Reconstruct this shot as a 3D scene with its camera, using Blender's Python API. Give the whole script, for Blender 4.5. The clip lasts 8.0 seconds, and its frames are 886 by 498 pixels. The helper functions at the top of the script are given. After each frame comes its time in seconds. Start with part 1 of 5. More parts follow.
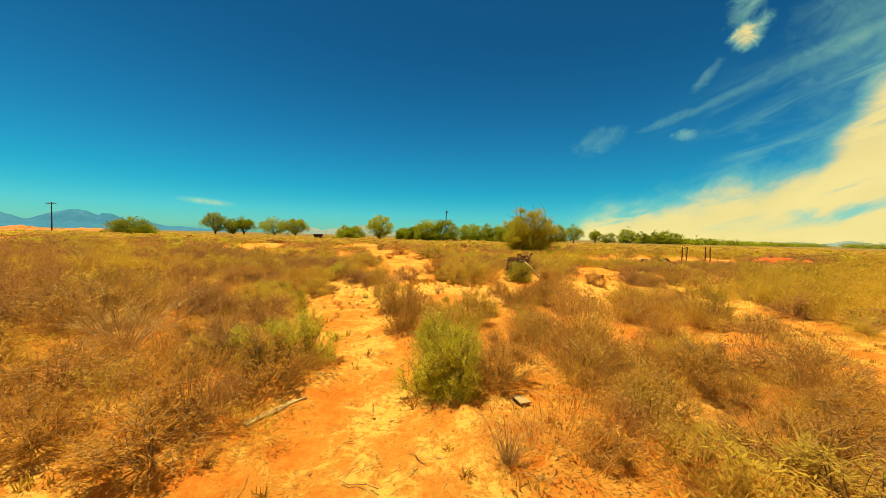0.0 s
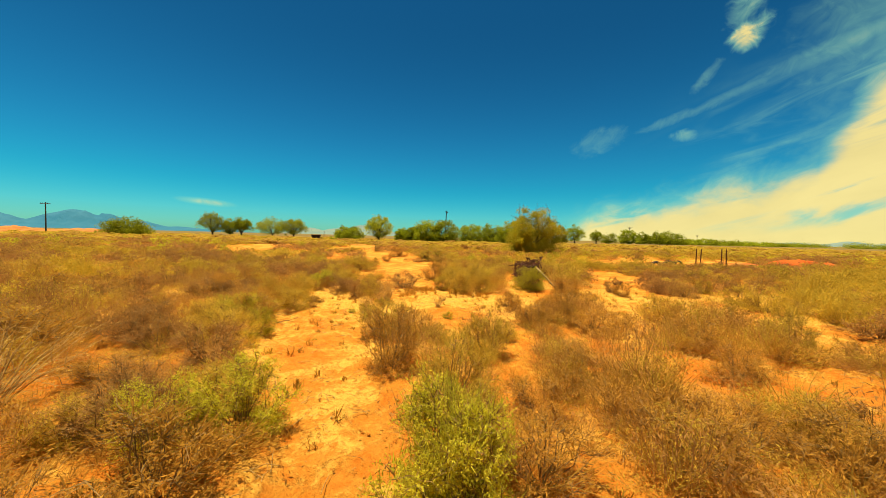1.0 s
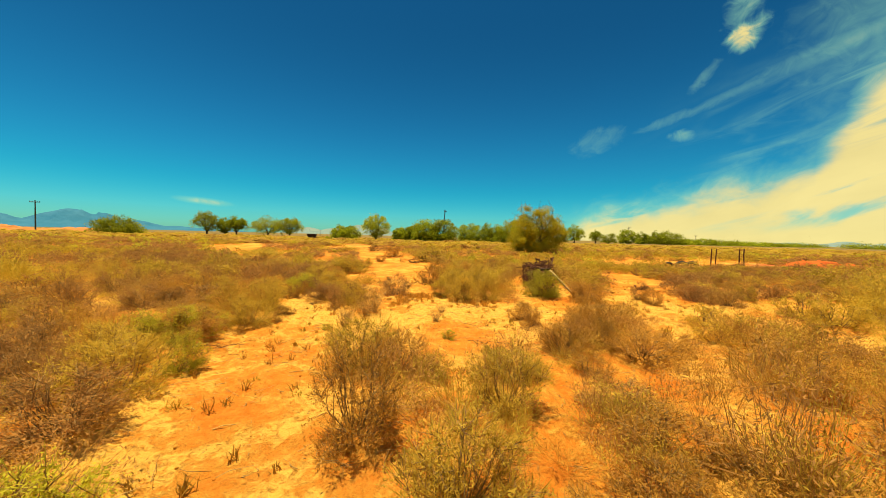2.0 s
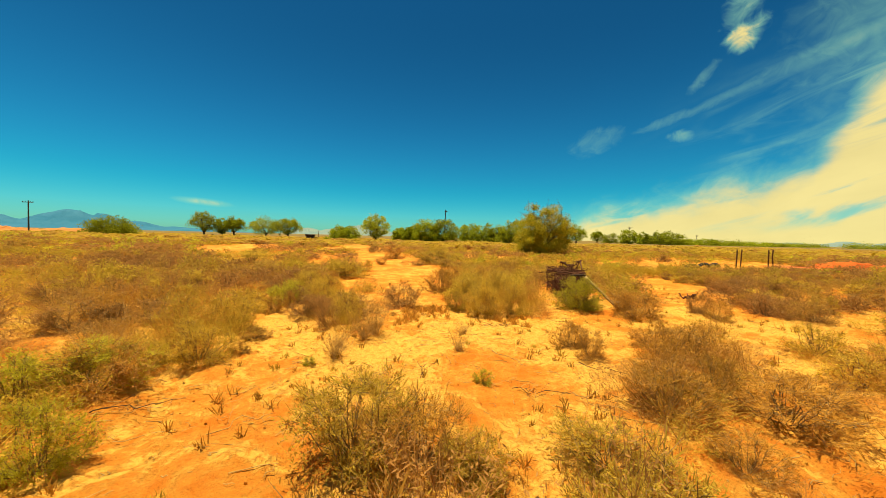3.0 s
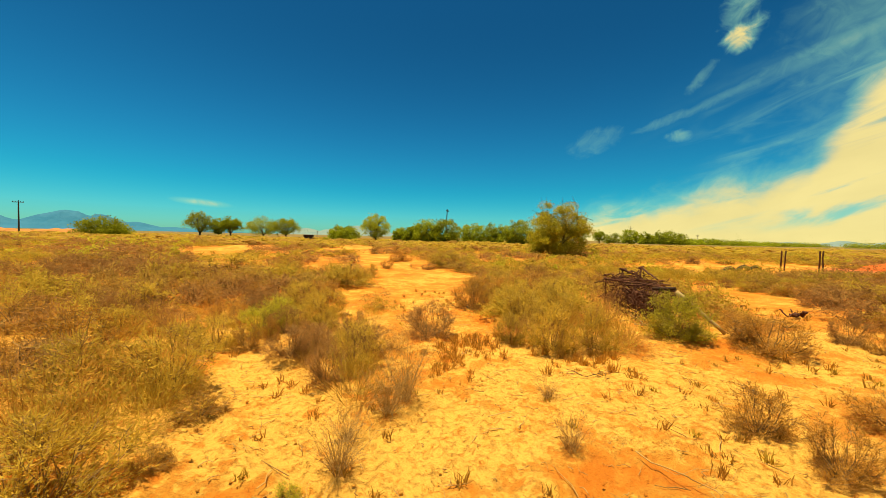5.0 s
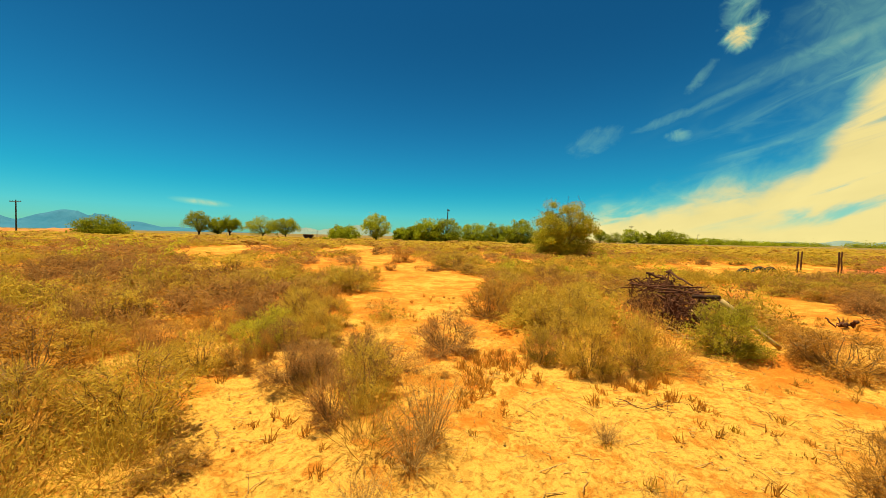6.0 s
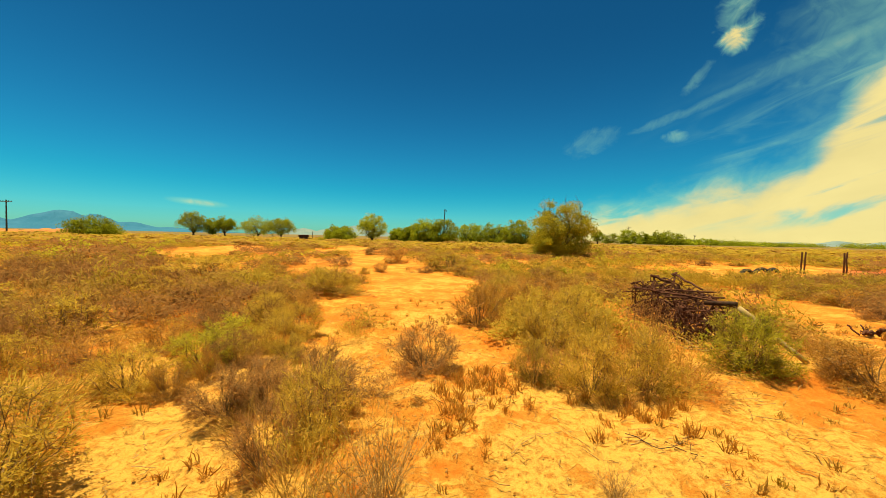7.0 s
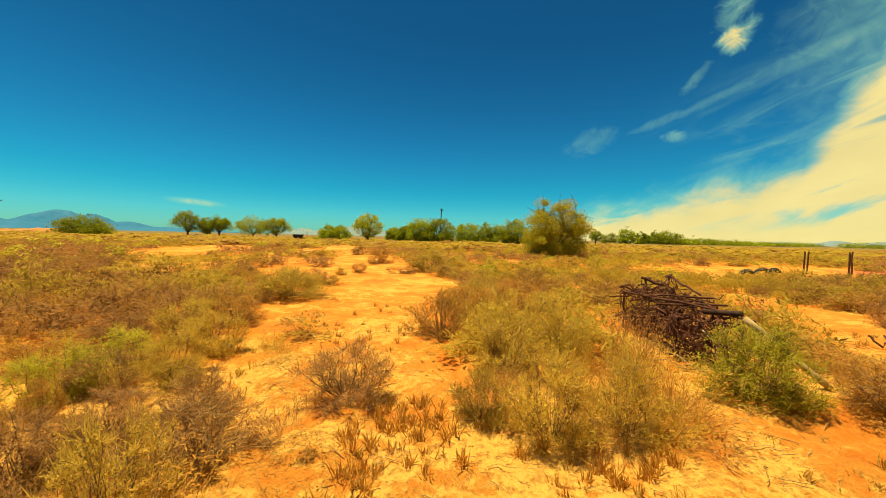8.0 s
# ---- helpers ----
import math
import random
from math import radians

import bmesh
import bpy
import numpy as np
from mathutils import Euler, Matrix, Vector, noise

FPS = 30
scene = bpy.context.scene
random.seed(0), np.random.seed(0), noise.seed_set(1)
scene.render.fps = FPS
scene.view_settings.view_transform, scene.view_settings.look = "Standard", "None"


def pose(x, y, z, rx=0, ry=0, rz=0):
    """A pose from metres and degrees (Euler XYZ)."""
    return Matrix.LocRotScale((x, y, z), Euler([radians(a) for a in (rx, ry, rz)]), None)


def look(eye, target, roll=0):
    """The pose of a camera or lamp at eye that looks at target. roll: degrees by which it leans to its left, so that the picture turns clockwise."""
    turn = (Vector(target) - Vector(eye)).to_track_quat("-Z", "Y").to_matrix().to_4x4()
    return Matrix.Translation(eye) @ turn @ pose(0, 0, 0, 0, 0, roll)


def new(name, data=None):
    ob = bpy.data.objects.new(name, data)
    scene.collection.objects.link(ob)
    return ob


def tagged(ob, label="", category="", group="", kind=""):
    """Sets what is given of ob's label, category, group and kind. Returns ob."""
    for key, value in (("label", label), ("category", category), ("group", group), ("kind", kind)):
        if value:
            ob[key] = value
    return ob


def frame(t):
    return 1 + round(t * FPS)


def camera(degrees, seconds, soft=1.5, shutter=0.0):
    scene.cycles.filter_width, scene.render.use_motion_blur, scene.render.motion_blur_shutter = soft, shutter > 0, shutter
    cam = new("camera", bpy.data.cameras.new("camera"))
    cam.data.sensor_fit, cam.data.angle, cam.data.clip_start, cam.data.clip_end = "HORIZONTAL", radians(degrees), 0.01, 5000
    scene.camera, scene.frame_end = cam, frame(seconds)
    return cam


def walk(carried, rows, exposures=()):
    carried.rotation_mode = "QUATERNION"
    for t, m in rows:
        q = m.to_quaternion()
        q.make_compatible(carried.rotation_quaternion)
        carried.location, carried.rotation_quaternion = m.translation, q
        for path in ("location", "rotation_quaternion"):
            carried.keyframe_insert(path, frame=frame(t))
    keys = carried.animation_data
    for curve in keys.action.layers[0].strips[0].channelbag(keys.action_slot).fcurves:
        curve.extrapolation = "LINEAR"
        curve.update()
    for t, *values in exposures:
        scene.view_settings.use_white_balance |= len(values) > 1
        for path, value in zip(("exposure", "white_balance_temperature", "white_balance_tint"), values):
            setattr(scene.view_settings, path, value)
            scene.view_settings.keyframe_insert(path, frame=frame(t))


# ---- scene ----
cam = camera(103.4, 8.0, soft=0.85)
PATH = [
    (0, (0.0, 0.0, 1.658), (-0.078, 1.997, 1.588), 1.4),
    (0.5, (-0.017, 0.806, 1.678), (-0.098, 2.803, 1.613), 1.4),
    (1, (-0.098, 1.539, 1.722), (-0.175, 3.536, 1.654), 1.4),
    (1.5, (-0.14, 2.329, 1.668), (-0.208, 4.326, 1.6), 1.5),
    (1.7, (-0.14, 2.694, 1.668), (-0.208, 4.691, 1.598), 1.5),
    (2.8, (-0.51, 4.679, 1.641), (-0.575, 6.676, 1.575), 1.3),
    (3, (-0.609, 5.008, 1.641), (-0.674, 7.005, 1.574), 1.4),
    (3.5, (-0.854, 5.671, 1.652), (-0.916, 7.669, 1.585), 1.4),
    (4, (-1.068, 6.385, 1.638), (-1.127, 8.383, 1.571), 1.4),
    (4.5, (-1.294, 6.979, 1.6), (-1.353, 8.978, 1.534), 1.4),
    (5, (-1.458, 7.351, 1.631), (-1.517, 9.349, 1.565), 1.3),
    (5.2, (-1.514, 7.48, 1.622), (-1.573, 9.478, 1.556), 1.3),
    (6.3, (-1.798, 8.27, 1.683), (-1.854, 10.268, 1.614), 1.3),
    (6.5, (-1.793, 8.401, 1.679), (-1.845, 10.399, 1.612), 1.3),
    (7, (-1.538, 8.766, 1.653), (-1.583, 10.765, 1.588), 1.3),
    (7.5, (-1.149, 9.254, 1.614), (-1.189, 11.253, 1.55), 1.3),
    (8, (-0.846, 9.736, 1.615), (-0.885, 11.734, 1.549), 1.3),
]
walk(cam, [(t, look(eye, target, roll)) for t, eye, target, roll in PATH], exposures=[(0, 0.85, 9800, -8)])

# ---- world and sun ----
SUN_EL, SUN_AZ = 78.0, -68.0  # degrees; azimuth from +y towards +x


def make_world():
    world = bpy.data.worlds.new("sky")
    scene.world = world
    world.use_nodes = True
    nt = world.node_tree
    nt.nodes.clear()

    def node(kind):
        return nt.nodes.new(kind)

    def m(op, a, b=0.0, c=0.0, clamp=False):
        n = node("ShaderNodeMath")
        n.operation, n.use_clamp = op, clamp
        for i, v in enumerate((a, b, c)):
            if isinstance(v, (int, float)):
                n.inputs[i].default_value = v
            else:
                nt.links.new(v, n.inputs[i])
        return n.outputs[0]

    def smooth(v, lo, hi):
        n = node("ShaderNodeMapRange")
        n.interpolation_type = "SMOOTHSTEP"
        nt.links.new(v, n.inputs[0])
        n.inputs[1].default_value, n.inputs[2].default_value = lo, hi
        return n.outputs[0]

    def mix(f, a, b, blend="MIX"):
        n = node("ShaderNodeMix")
        n.data_type, n.blend_type = "RGBA", blend
        for i, v in ((0, f), (6, a), (7, b)):
            if isinstance(v, (int, float, tuple)):
                n.inputs[i].default_value = v
            else:
                nt.links.new(v, n.inputs[i])
        return n.outputs[2]

    sky = node("ShaderNodeTexSky")
    sky.sky_type, sky.sun_disc = "NISHITA", False
    sky.sun_elevation, sky.sun_rotation = radians(SUN_EL), radians(SUN_AZ)
    sky.altitude, sky.air_density, sky.dust_density, sky.ozone_density = 800, 1.0, 0.6, 2.0
    coord = node("ShaderNodeTexCoord")
    split = node("ShaderNodeSeparateXYZ")
    nt.links.new(coord.outputs["Generated"], split.inputs[0])
    dx, dy, dz = split.outputs
    az = m("ARCTAN2", dx, dy)
    el = m("ARCSINE", dz)
    # deep, saturated desert blue
    hsv = node("ShaderNodeHueSaturation")
    hsv.inputs["Hue"].default_value, hsv.inputs["Saturation"].default_value, hsv.inputs["Value"].default_value = 0.49, 1.5, 1.0
    nt.links.new(sky.outputs[0], hsv.inputs["Color"])
    tint = mix(smooth(el, 0.05, 0.55), mix(smooth(el, 0.0, 0.14), (*SKY_RIM, 1), (*SKY_LOW, 1)), (*SKY_HIGH, 1))
    blue = mix(1.0, hsv.outputs[0], tint, "MULTIPLY")

    # cirrus: streaks that climb to the right
    along = m("ADD", m("MULTIPLY", az, 0.95), m("MULTIPLY", el, 0.31))
    across = m("SUBTRACT", m("MULTIPLY", el, 0.95), m("MULTIPLY", az, 0.31))

    def cloud_noise(sa, sc, seed, detail=7.0, rough=0.58, warp=0.25):
        comb = node("ShaderNodeCombineXYZ")
        nt.links.new(m("MULTIPLY", along, sa), comb.inputs[0])
        nt.links.new(m("MULTIPLY", across, sc), comb.inputs[1])
        comb.inputs[2].default_value = seed
        n = node("ShaderNodeTexNoise")
        n.inputs["Scale"].default_value, n.inputs["Detail"].default_value = 1.0, detail
        n.inputs["Roughness"].default_value, n.inputs["Distortion"].default_value = rough, warp
        nt.links.new(comb.outputs[0], n.inputs["Vector"])
        return n.outputs[0]

    big, fine = cloud_noise(5.0, 9.0, 1.3, warp=0.4), cloud_noise(13.0, 20.0, 5.1, warp=0.5)
    wisp, curl = cloud_noise(3.5, 19.0, 9.7, detail=5.0, rough=0.5, warp=1.0), cloud_noise(26.0, 30.0, 2.4, warp=1.0)
    # the bank over the far right of the plain
    edge = m("MULTIPLY_ADD", m("SUBTRACT", az, 0.336), 0.25, 0.050)
    edge = m("ADD", edge, m("MULTIPLY", m("MAXIMUM", m("SUBTRACT", az, 0.775), 0.0), 1.40))
    edge = m("MINIMUM", edge, 0.7)
    depth = m("ADD", m("SUBTRACT", edge, el), m("MULTIPLY_ADD", big, 0.08, -0.04))
    depth = m("ADD", depth, m("MULTIPLY_ADD", fine, 0.09, -0.045))
    bank = smooth(depth, -0.060, 0.050)
    gaps = m("SUBTRACT", 1.0, m("MULTIPLY", m("MULTIPLY", smooth(wisp, 0.53, 0.74), smooth(el, 0.015, 0.06)), 0.50))
    bank = m("MULTIPLY", m("MULTIPLY", bank, gaps), smooth(az, 0.27, 0.36))
    bank = m("MULTIPLY", m("MULTIPLY", bank, smooth(az, 3.0, 2.4)), 0.95)
    # thin wisps above it
    zone = m("MULTIPLY", smooth(m("SUBTRACT", el, edge), 0.30, 0.0), smooth(az, 0.42, 0.82))
    wisps = m("MULTIPLY", m("MULTIPLY", smooth(wisp, 0.36, 0.66), zone), smooth(big, 0.30, 0.66))
    wisps = m("MULTIPLY", m("MULTIPLY", wisps, smooth(az, 3.0, 2.4)), 0.50)

    def puff(a0, e0, sa, se, strength, lean=0.0, ragged=3.2):
        a = m("SUBTRACT", az, a0)
        e = m("SUBTRACT", m("SUBTRACT", el, e0), m("MULTIPLY", a, lean))
        r = m("ADD", m("POWER", m("ABSOLUTE", m("DIVIDE", a, sa)), 2.0), m("POWER", m("ABSOLUTE", m("DIVIDE", e, se)), 2.0))
        r = m("ADD", r, m("ADD", m("MULTIPLY_ADD", curl, ragged, -ragged / 2), m("MULTIPLY_ADD", fine, ragged * 0.7, -ragged * 0.35)))
        return m("MULTIPLY", smooth(r, 1.5, -0.9), strength)

    puffs = puff(0.662, 0.428, 0.036, 0.030, 0.95, 0.35)
    for args in ((0.655, 0.470, 0.040, 0.034, 0.50, 0.3), (0.592, 0.362, 0.030, 0.018, 0.32, 0.9), (0.553, 0.246, 0.028, 0.014, 0.60, 0.0),
                 (0.372, 0.252, 0.060, 0.030, 0.24, 0.2), (-0.630, 0.069, 0.060, 0.0085, 0.75, -0.07, 1.2), (0.84, 0.376, 0.17, 0.026, 0.52, 0.26, 1.4), (0.66, 0.325, 0.12, 0.010, 0.22, 0.30, 1.8), (0.86, 0.450, 0.12, 0.030, 0.34, 0.4, 1.8),
                 (0.56, 0.292, 0.09, 0.012, 0.25, 0.25), (1.00, 0.44, 0.26, 0.22, 0.58, 0.3, 1.2)):
        puffs = m("MAXIMUM", puffs, puff(*args))
    cover = m("MAXIMUM", m("MAXIMUM", bank, wisps), puffs, clamp=True)
    shade = m("MULTIPLY_ADD", big, 0.35, 0.80)
    body = mix(smooth(cover, 0.25, 0.9), (*CIRRUS, 1), (*CLOUD, 1))
    white = mix(1.0, body, shade, "MULTIPLY")
    back = node("ShaderNodeBackground")
    nt.links.new(mix(cover, blue, white), back.inputs[0])
    back.inputs[1].default_value = SKY_STRENGTH
    out = node("ShaderNodeOutputWorld")
    nt.links.new(back.outputs[0], out.inputs[0])


SKY_LOW, SKY_HIGH, SKY_STRENGTH = (0.0, 0.468, 0.66), (0.0, 0.305, 0.430), 0.11
SKY_RIM = (0.13, 0.465, 0.70)
CLOUD, CIRRUS = (4.6, 4.0, 2.3), (1.5, 3.8, 3.6)
make_world()
sun = new("sun", bpy.data.lights.new("sun", "SUN"))
sun.data.energy, sun.data.angle, sun.data.color = 5.0, radians(0.53), (1.0, 0.93, 0.80)
saz, sel = radians(SUN_AZ), radians(SUN_EL)
sun.matrix_world = look((0, 0, 0), (-math.sin(saz) * math.cos(sel), -math.cos(saz) * math.cos(sel), -math.sin(sel)))


# ---- materials ----
def material(name, build):
    mat = bpy.data.materials.new(name)
    mat.use_nodes = True
    nt = mat.node_tree
    nt.nodes.clear()
    out = nt.nodes.new("ShaderNodeOutputMaterial")
    nt.links.new(build(nt), out.inputs[0])
    return mat


def noise_out(nt, scale, detail=5.0, rough=0.55, vector=None, warp=0.0):
    n = nt.nodes.new("ShaderNodeTexNoise")
    n.inputs["Scale"].default_value, n.inputs["Detail"].default_value = scale, detail
    n.inputs["Roughness"].default_value, n.inputs["Distortion"].default_value = rough, warp
    if vector is not None:
        nt.links.new(vector, n.inputs["Vector"])
    return n.outputs[0]


def ramp(nt, fac, stops):
    n = nt.nodes.new("ShaderNodeValToRGB")
    nt.links.new(fac, n.inputs[0])
    while len(n.color_ramp.elements) < len(stops):
        n.color_ramp.elements.new(0.5)
    for e, (p, c) in zip(n.color_ramp.elements, stops):
        e.position, e.color = p, (*c, 1)
    return n.outputs[0]


def mixed(nt, fac, a, b, blend="MIX"):
    n = nt.nodes.new("ShaderNodeMix")
    n.data_type, n.blend_type = "RGBA", blend
    for i, v in ((0, fac), (6, a), (7, b)):
        if isinstance(v, tuple):
            n.inputs[i].default_value = (*v, 1)
        elif isinstance(v, (int, float)):
            n.inputs[i].default_value = v
        else:
            nt.links.new(v, n.inputs[i])
    return n.outputs[2]


def principled(nt, color, rough=0.9, metal=0.0, bump=None, height=0.02, spec=0.2):
    b = nt.nodes.new("ShaderNodeBsdfPrincipled")
    if isinstance(color, tuple):
        b.inputs["Base Color"].default_value = (*color, 1)
    else:
        nt.links.new(color, b.inputs["Base Color"])
    b.inputs["Roughness"].default_value, b.inputs["Metallic"].default_value = rough, metal
    b.inputs["Specular IOR Level"].default_value = spec
    if bump is not None:
        n = nt.nodes.new("ShaderNodeBump")
        n.inputs["Strength"].default_value, n.inputs["Distance"].default_value = 1.0, height
        nt.links.new(bump, n.inputs["Height"])
        nt.links.new(n.outputs[0], b.inputs["Normal"])
    return b.outputs[0]


def world_place(nt):
    return nt.nodes.new("ShaderNodeNewGeometry").outputs["Position"]


def leaf(name, dark, light, clear=0.42):
    """Thin dry or green leaf: varies leaf by leaf and plant by plant, and lets light through."""

    def build(nt):
        isle = nt.nodes.new("ShaderNodeNewGeometry").outputs["Random Per Island"]
        own = nt.nodes.new("ShaderNodeObjectInfo").outputs["Random"]
        deep, bright = (tuple(c[0] * k + c[1] * (1 - k) for c in zip(dark, light)) for k in (0.72, 0.22))
        col = ramp(nt, isle, [(0.0, deep), (1.0, bright)])
        hsv = nt.nodes.new("ShaderNodeHueSaturation")
        mr = nt.nodes.new("ShaderNodeMapRange")
        mr.inputs[3].default_value, mr.inputs[4].default_value = 0.75, 1.3
        nt.links.new(own, mr.inputs[0])
        nt.links.new(mr.outputs[0], hsv.inputs["Value"])
        nt.links.new(col, hsv.inputs["Color"])
        patch = noise_out(nt, 0.45, 3, 0.5, world_place(nt))
        col = mixed(nt, ramp(nt, patch, [(0.35, (0, 0, 0)), (0.65, (1, 1, 1))]), hsv.outputs[0], mixed(nt, 0.45, hsv.outputs[0], light))
        d = nt.nodes.new("ShaderNodeBsdfDiffuse")
        t = nt.nodes.new("ShaderNodeBsdfTranslucent")
        nt.links.new(col, d.inputs[0])
        nt.links.new(col, t.inputs[0])
        s = nt.nodes.new("ShaderNodeMixShader")
        s.inputs[0].default_value = clear
        nt.links.new(d.outputs[0], s.inputs[1])
        nt.links.new(t.outputs[0], s.inputs[2])
        return s.outputs[0]

    return material(name, build)


def stem(name, dark, light, scale=30.0):
    def build(nt):
        own = nt.nodes.new("ShaderNodeNewGeometry").outputs["Random Per Island"]
        grain = noise_out(nt, scale, 6, 0.6, nt.nodes.new("ShaderNodeTexCoord").outputs["Object"])
        col = mixed(nt, 0.5, ramp(nt, grain, [(0.3, dark), (0.7, light)]), ramp(nt, own, [(0.0, dark), (1.0, light)]))
        return principled(nt, col, 0.9, 0, grain, 0.006)

    return material(name, build)


def ground_build(nt):
    p = world_place(nt)
    big = noise_out(nt, 0.6, 5, 0.6, p, 0.8)
    mid = noise_out(nt, 2.6, 9, 0.68, p, 0.5)
    small = noise_out(nt, 11.0, 8, 0.7, p, 0.4)
    fine = noise_out(nt, 42.0, 6, 0.7, p)
    grit = noise_out(nt, 190.0, 3, 0.6, p)
    crust = nt.nodes.new("ShaderNodeTexVoronoi")
    crust.feature = "DISTANCE_TO_EDGE"
    crust.inputs["Scale"].default_value = 7.0
    warp = nt.nodes.new("ShaderNodeVectorMath")
    warp.operation = "MULTIPLY_ADD"
    shake = nt.nodes.new("ShaderNodeTexNoise")
    shake.inputs["Scale"].default_value = 4.0
    nt.links.new(p, shake.inputs["Vector"])
    nt.links.new(shake.outputs["Color"], warp.inputs[0])
    warp.inputs[1].default_value = (0.35, 0.35, 0.35)
    nt.links.new(p, warp.inputs[2])
    nt.links.new(warp.outputs[0], crust.inputs["Vector"])
    crack = ramp(nt, crust.outputs[0], [(0.0, (0, 0, 0)), (0.06, (1, 1, 1))])
    along = nt.nodes.new("ShaderNodeSeparateXYZ")
    nt.links.new(p, along.inputs[0])
    pale = nt.nodes.new("ShaderNodeMapRange")
    pale.inputs[1].default_value, pale.inputs[2].default_value, pale.inputs[3].default_value, pale.inputs[4].default_value = 7.6, 10.6, -0.012, 0.025
    nt.links.new(along.outputs[1], pale.inputs[0])
    shift = nt.nodes.new("ShaderNodeMath")
    nt.links.new(mixed(nt, 0.58, big, mixed(nt, 0.35, mid, small)), shift.inputs[0])
    past = nt.nodes.new("ShaderNodeMapRange")
    past.inputs[1].default_value, past.inputs[2].default_value, past.inputs[3].default_value, past.inputs[4].default_value = 12.6, 16.0, 0.0, -0.055
    nt.links.new(along.outputs[1], past.inputs[0])
    both = nt.nodes.new("ShaderNodeMath")
    nt.links.new(pale.outputs[0], both.inputs[0])
    nt.links.new(past.outputs[0], both.inputs[1])
    nt.links.new(both.outputs[0], shift.inputs[1])
    lay = shift.outputs[0]
    col = ramp(nt, lay, [(0.42, SAND_ORANGE), (0.485, SAND_MID), (0.535, SAND_PALE)])
    col = mixed(nt, ramp(nt, small, [(0.34, (0.6,) * 3), (0.46, (0, 0, 0))]), col, SAND_ORANGE)
    speck = ramp(nt, fine, [(0.32, (0.50, 0.40, 0.32)), (0.44, (1, 1, 1)), (0.7, (1.10, 1.10, 1.06))])
    col = mixed(nt, 0.5, col, speck, "MULTIPLY")
    col = mixed(nt, 0.55, col, ramp(nt, grit, [(0.3, (0.66, 0.60, 0.52)), (0.6, (1.1, 1.1, 1.08))]), "MULTIPLY")
    # red soil past the posts and the paler plain far away
    sep = nt.nodes.new("ShaderNodeSeparateXYZ")
    nt.links.new(p, sep.inputs[0])
    dist = nt.nodes.new("ShaderNodeVectorMath")
    dist.operation = "DISTANCE"
    nt.links.new(p, dist.inputs[0])
    dist.inputs[1].default_value = (25.4, 29.0, 0.2)
    red = nt.nodes.new("ShaderNodeMapRange")
    red.inputs[1].default_value, red.inputs[2].default_value, red.inputs[3].default_value, red.inputs[4].default_value = 4.5, 2.5, 0.0, 1.0
    nt.links.new(dist.outputs["Value"], red.inputs[0])
    col = mixed(nt, red.outputs[0], col, (0.52, 0.13, 0.05))
    far = nt.nodes.new("ShaderNodeMapRange")
    far.inputs[1].default_value, far.inputs[2].default_value = 45.0, 110.0
    nt.links.new(sep.outputs[1], far.inputs[0])
    scrub = ramp(nt, noise_out(nt, 0.035, 5, 0.6, p), [(0.4, (0.13, 0.082, 0.028)), (0.62, (0.21, 0.135, 0.048))])
    col = mixed(nt, far.outputs[0], col, scrub)
    rough = mixed(nt, 0.45, small, mixed(nt, 0.35, fine, grit))
    bump = mixed(nt, 0.04, rough, crack)
    # the pale crust is flaked and pitted, the orange sand lies smooth
    flake = ramp(nt, noise_out(nt, 15.0, 6, 0.66, p, 0.5), [(0.34, (0, 0, 0)), (0.47, (0.7, 0.7, 0.7)), (0.66, (1, 1, 1))])
    on_pale = ramp(nt, lay, [(0.465, (0, 0, 0)), (0.505, (0.34, 0.34, 0.34))])
    bump = mixed(nt, on_pale, bump, flake)
    # small shadows in the crust's hollows are painted as darker soil colour
    pit_shade = mixed(nt, on_pale, (1, 1, 1), ramp(nt, flake, [(0.0, (0.74, 0.60, 0.46)), (0.7, (1.08, 1.09, 1.10))]))
    col = mixed(nt, 0.55, col, pit_shade, "MULTIPLY")
    return principled(nt, col, 0.95, 0, bump, 0.065, 0.1)


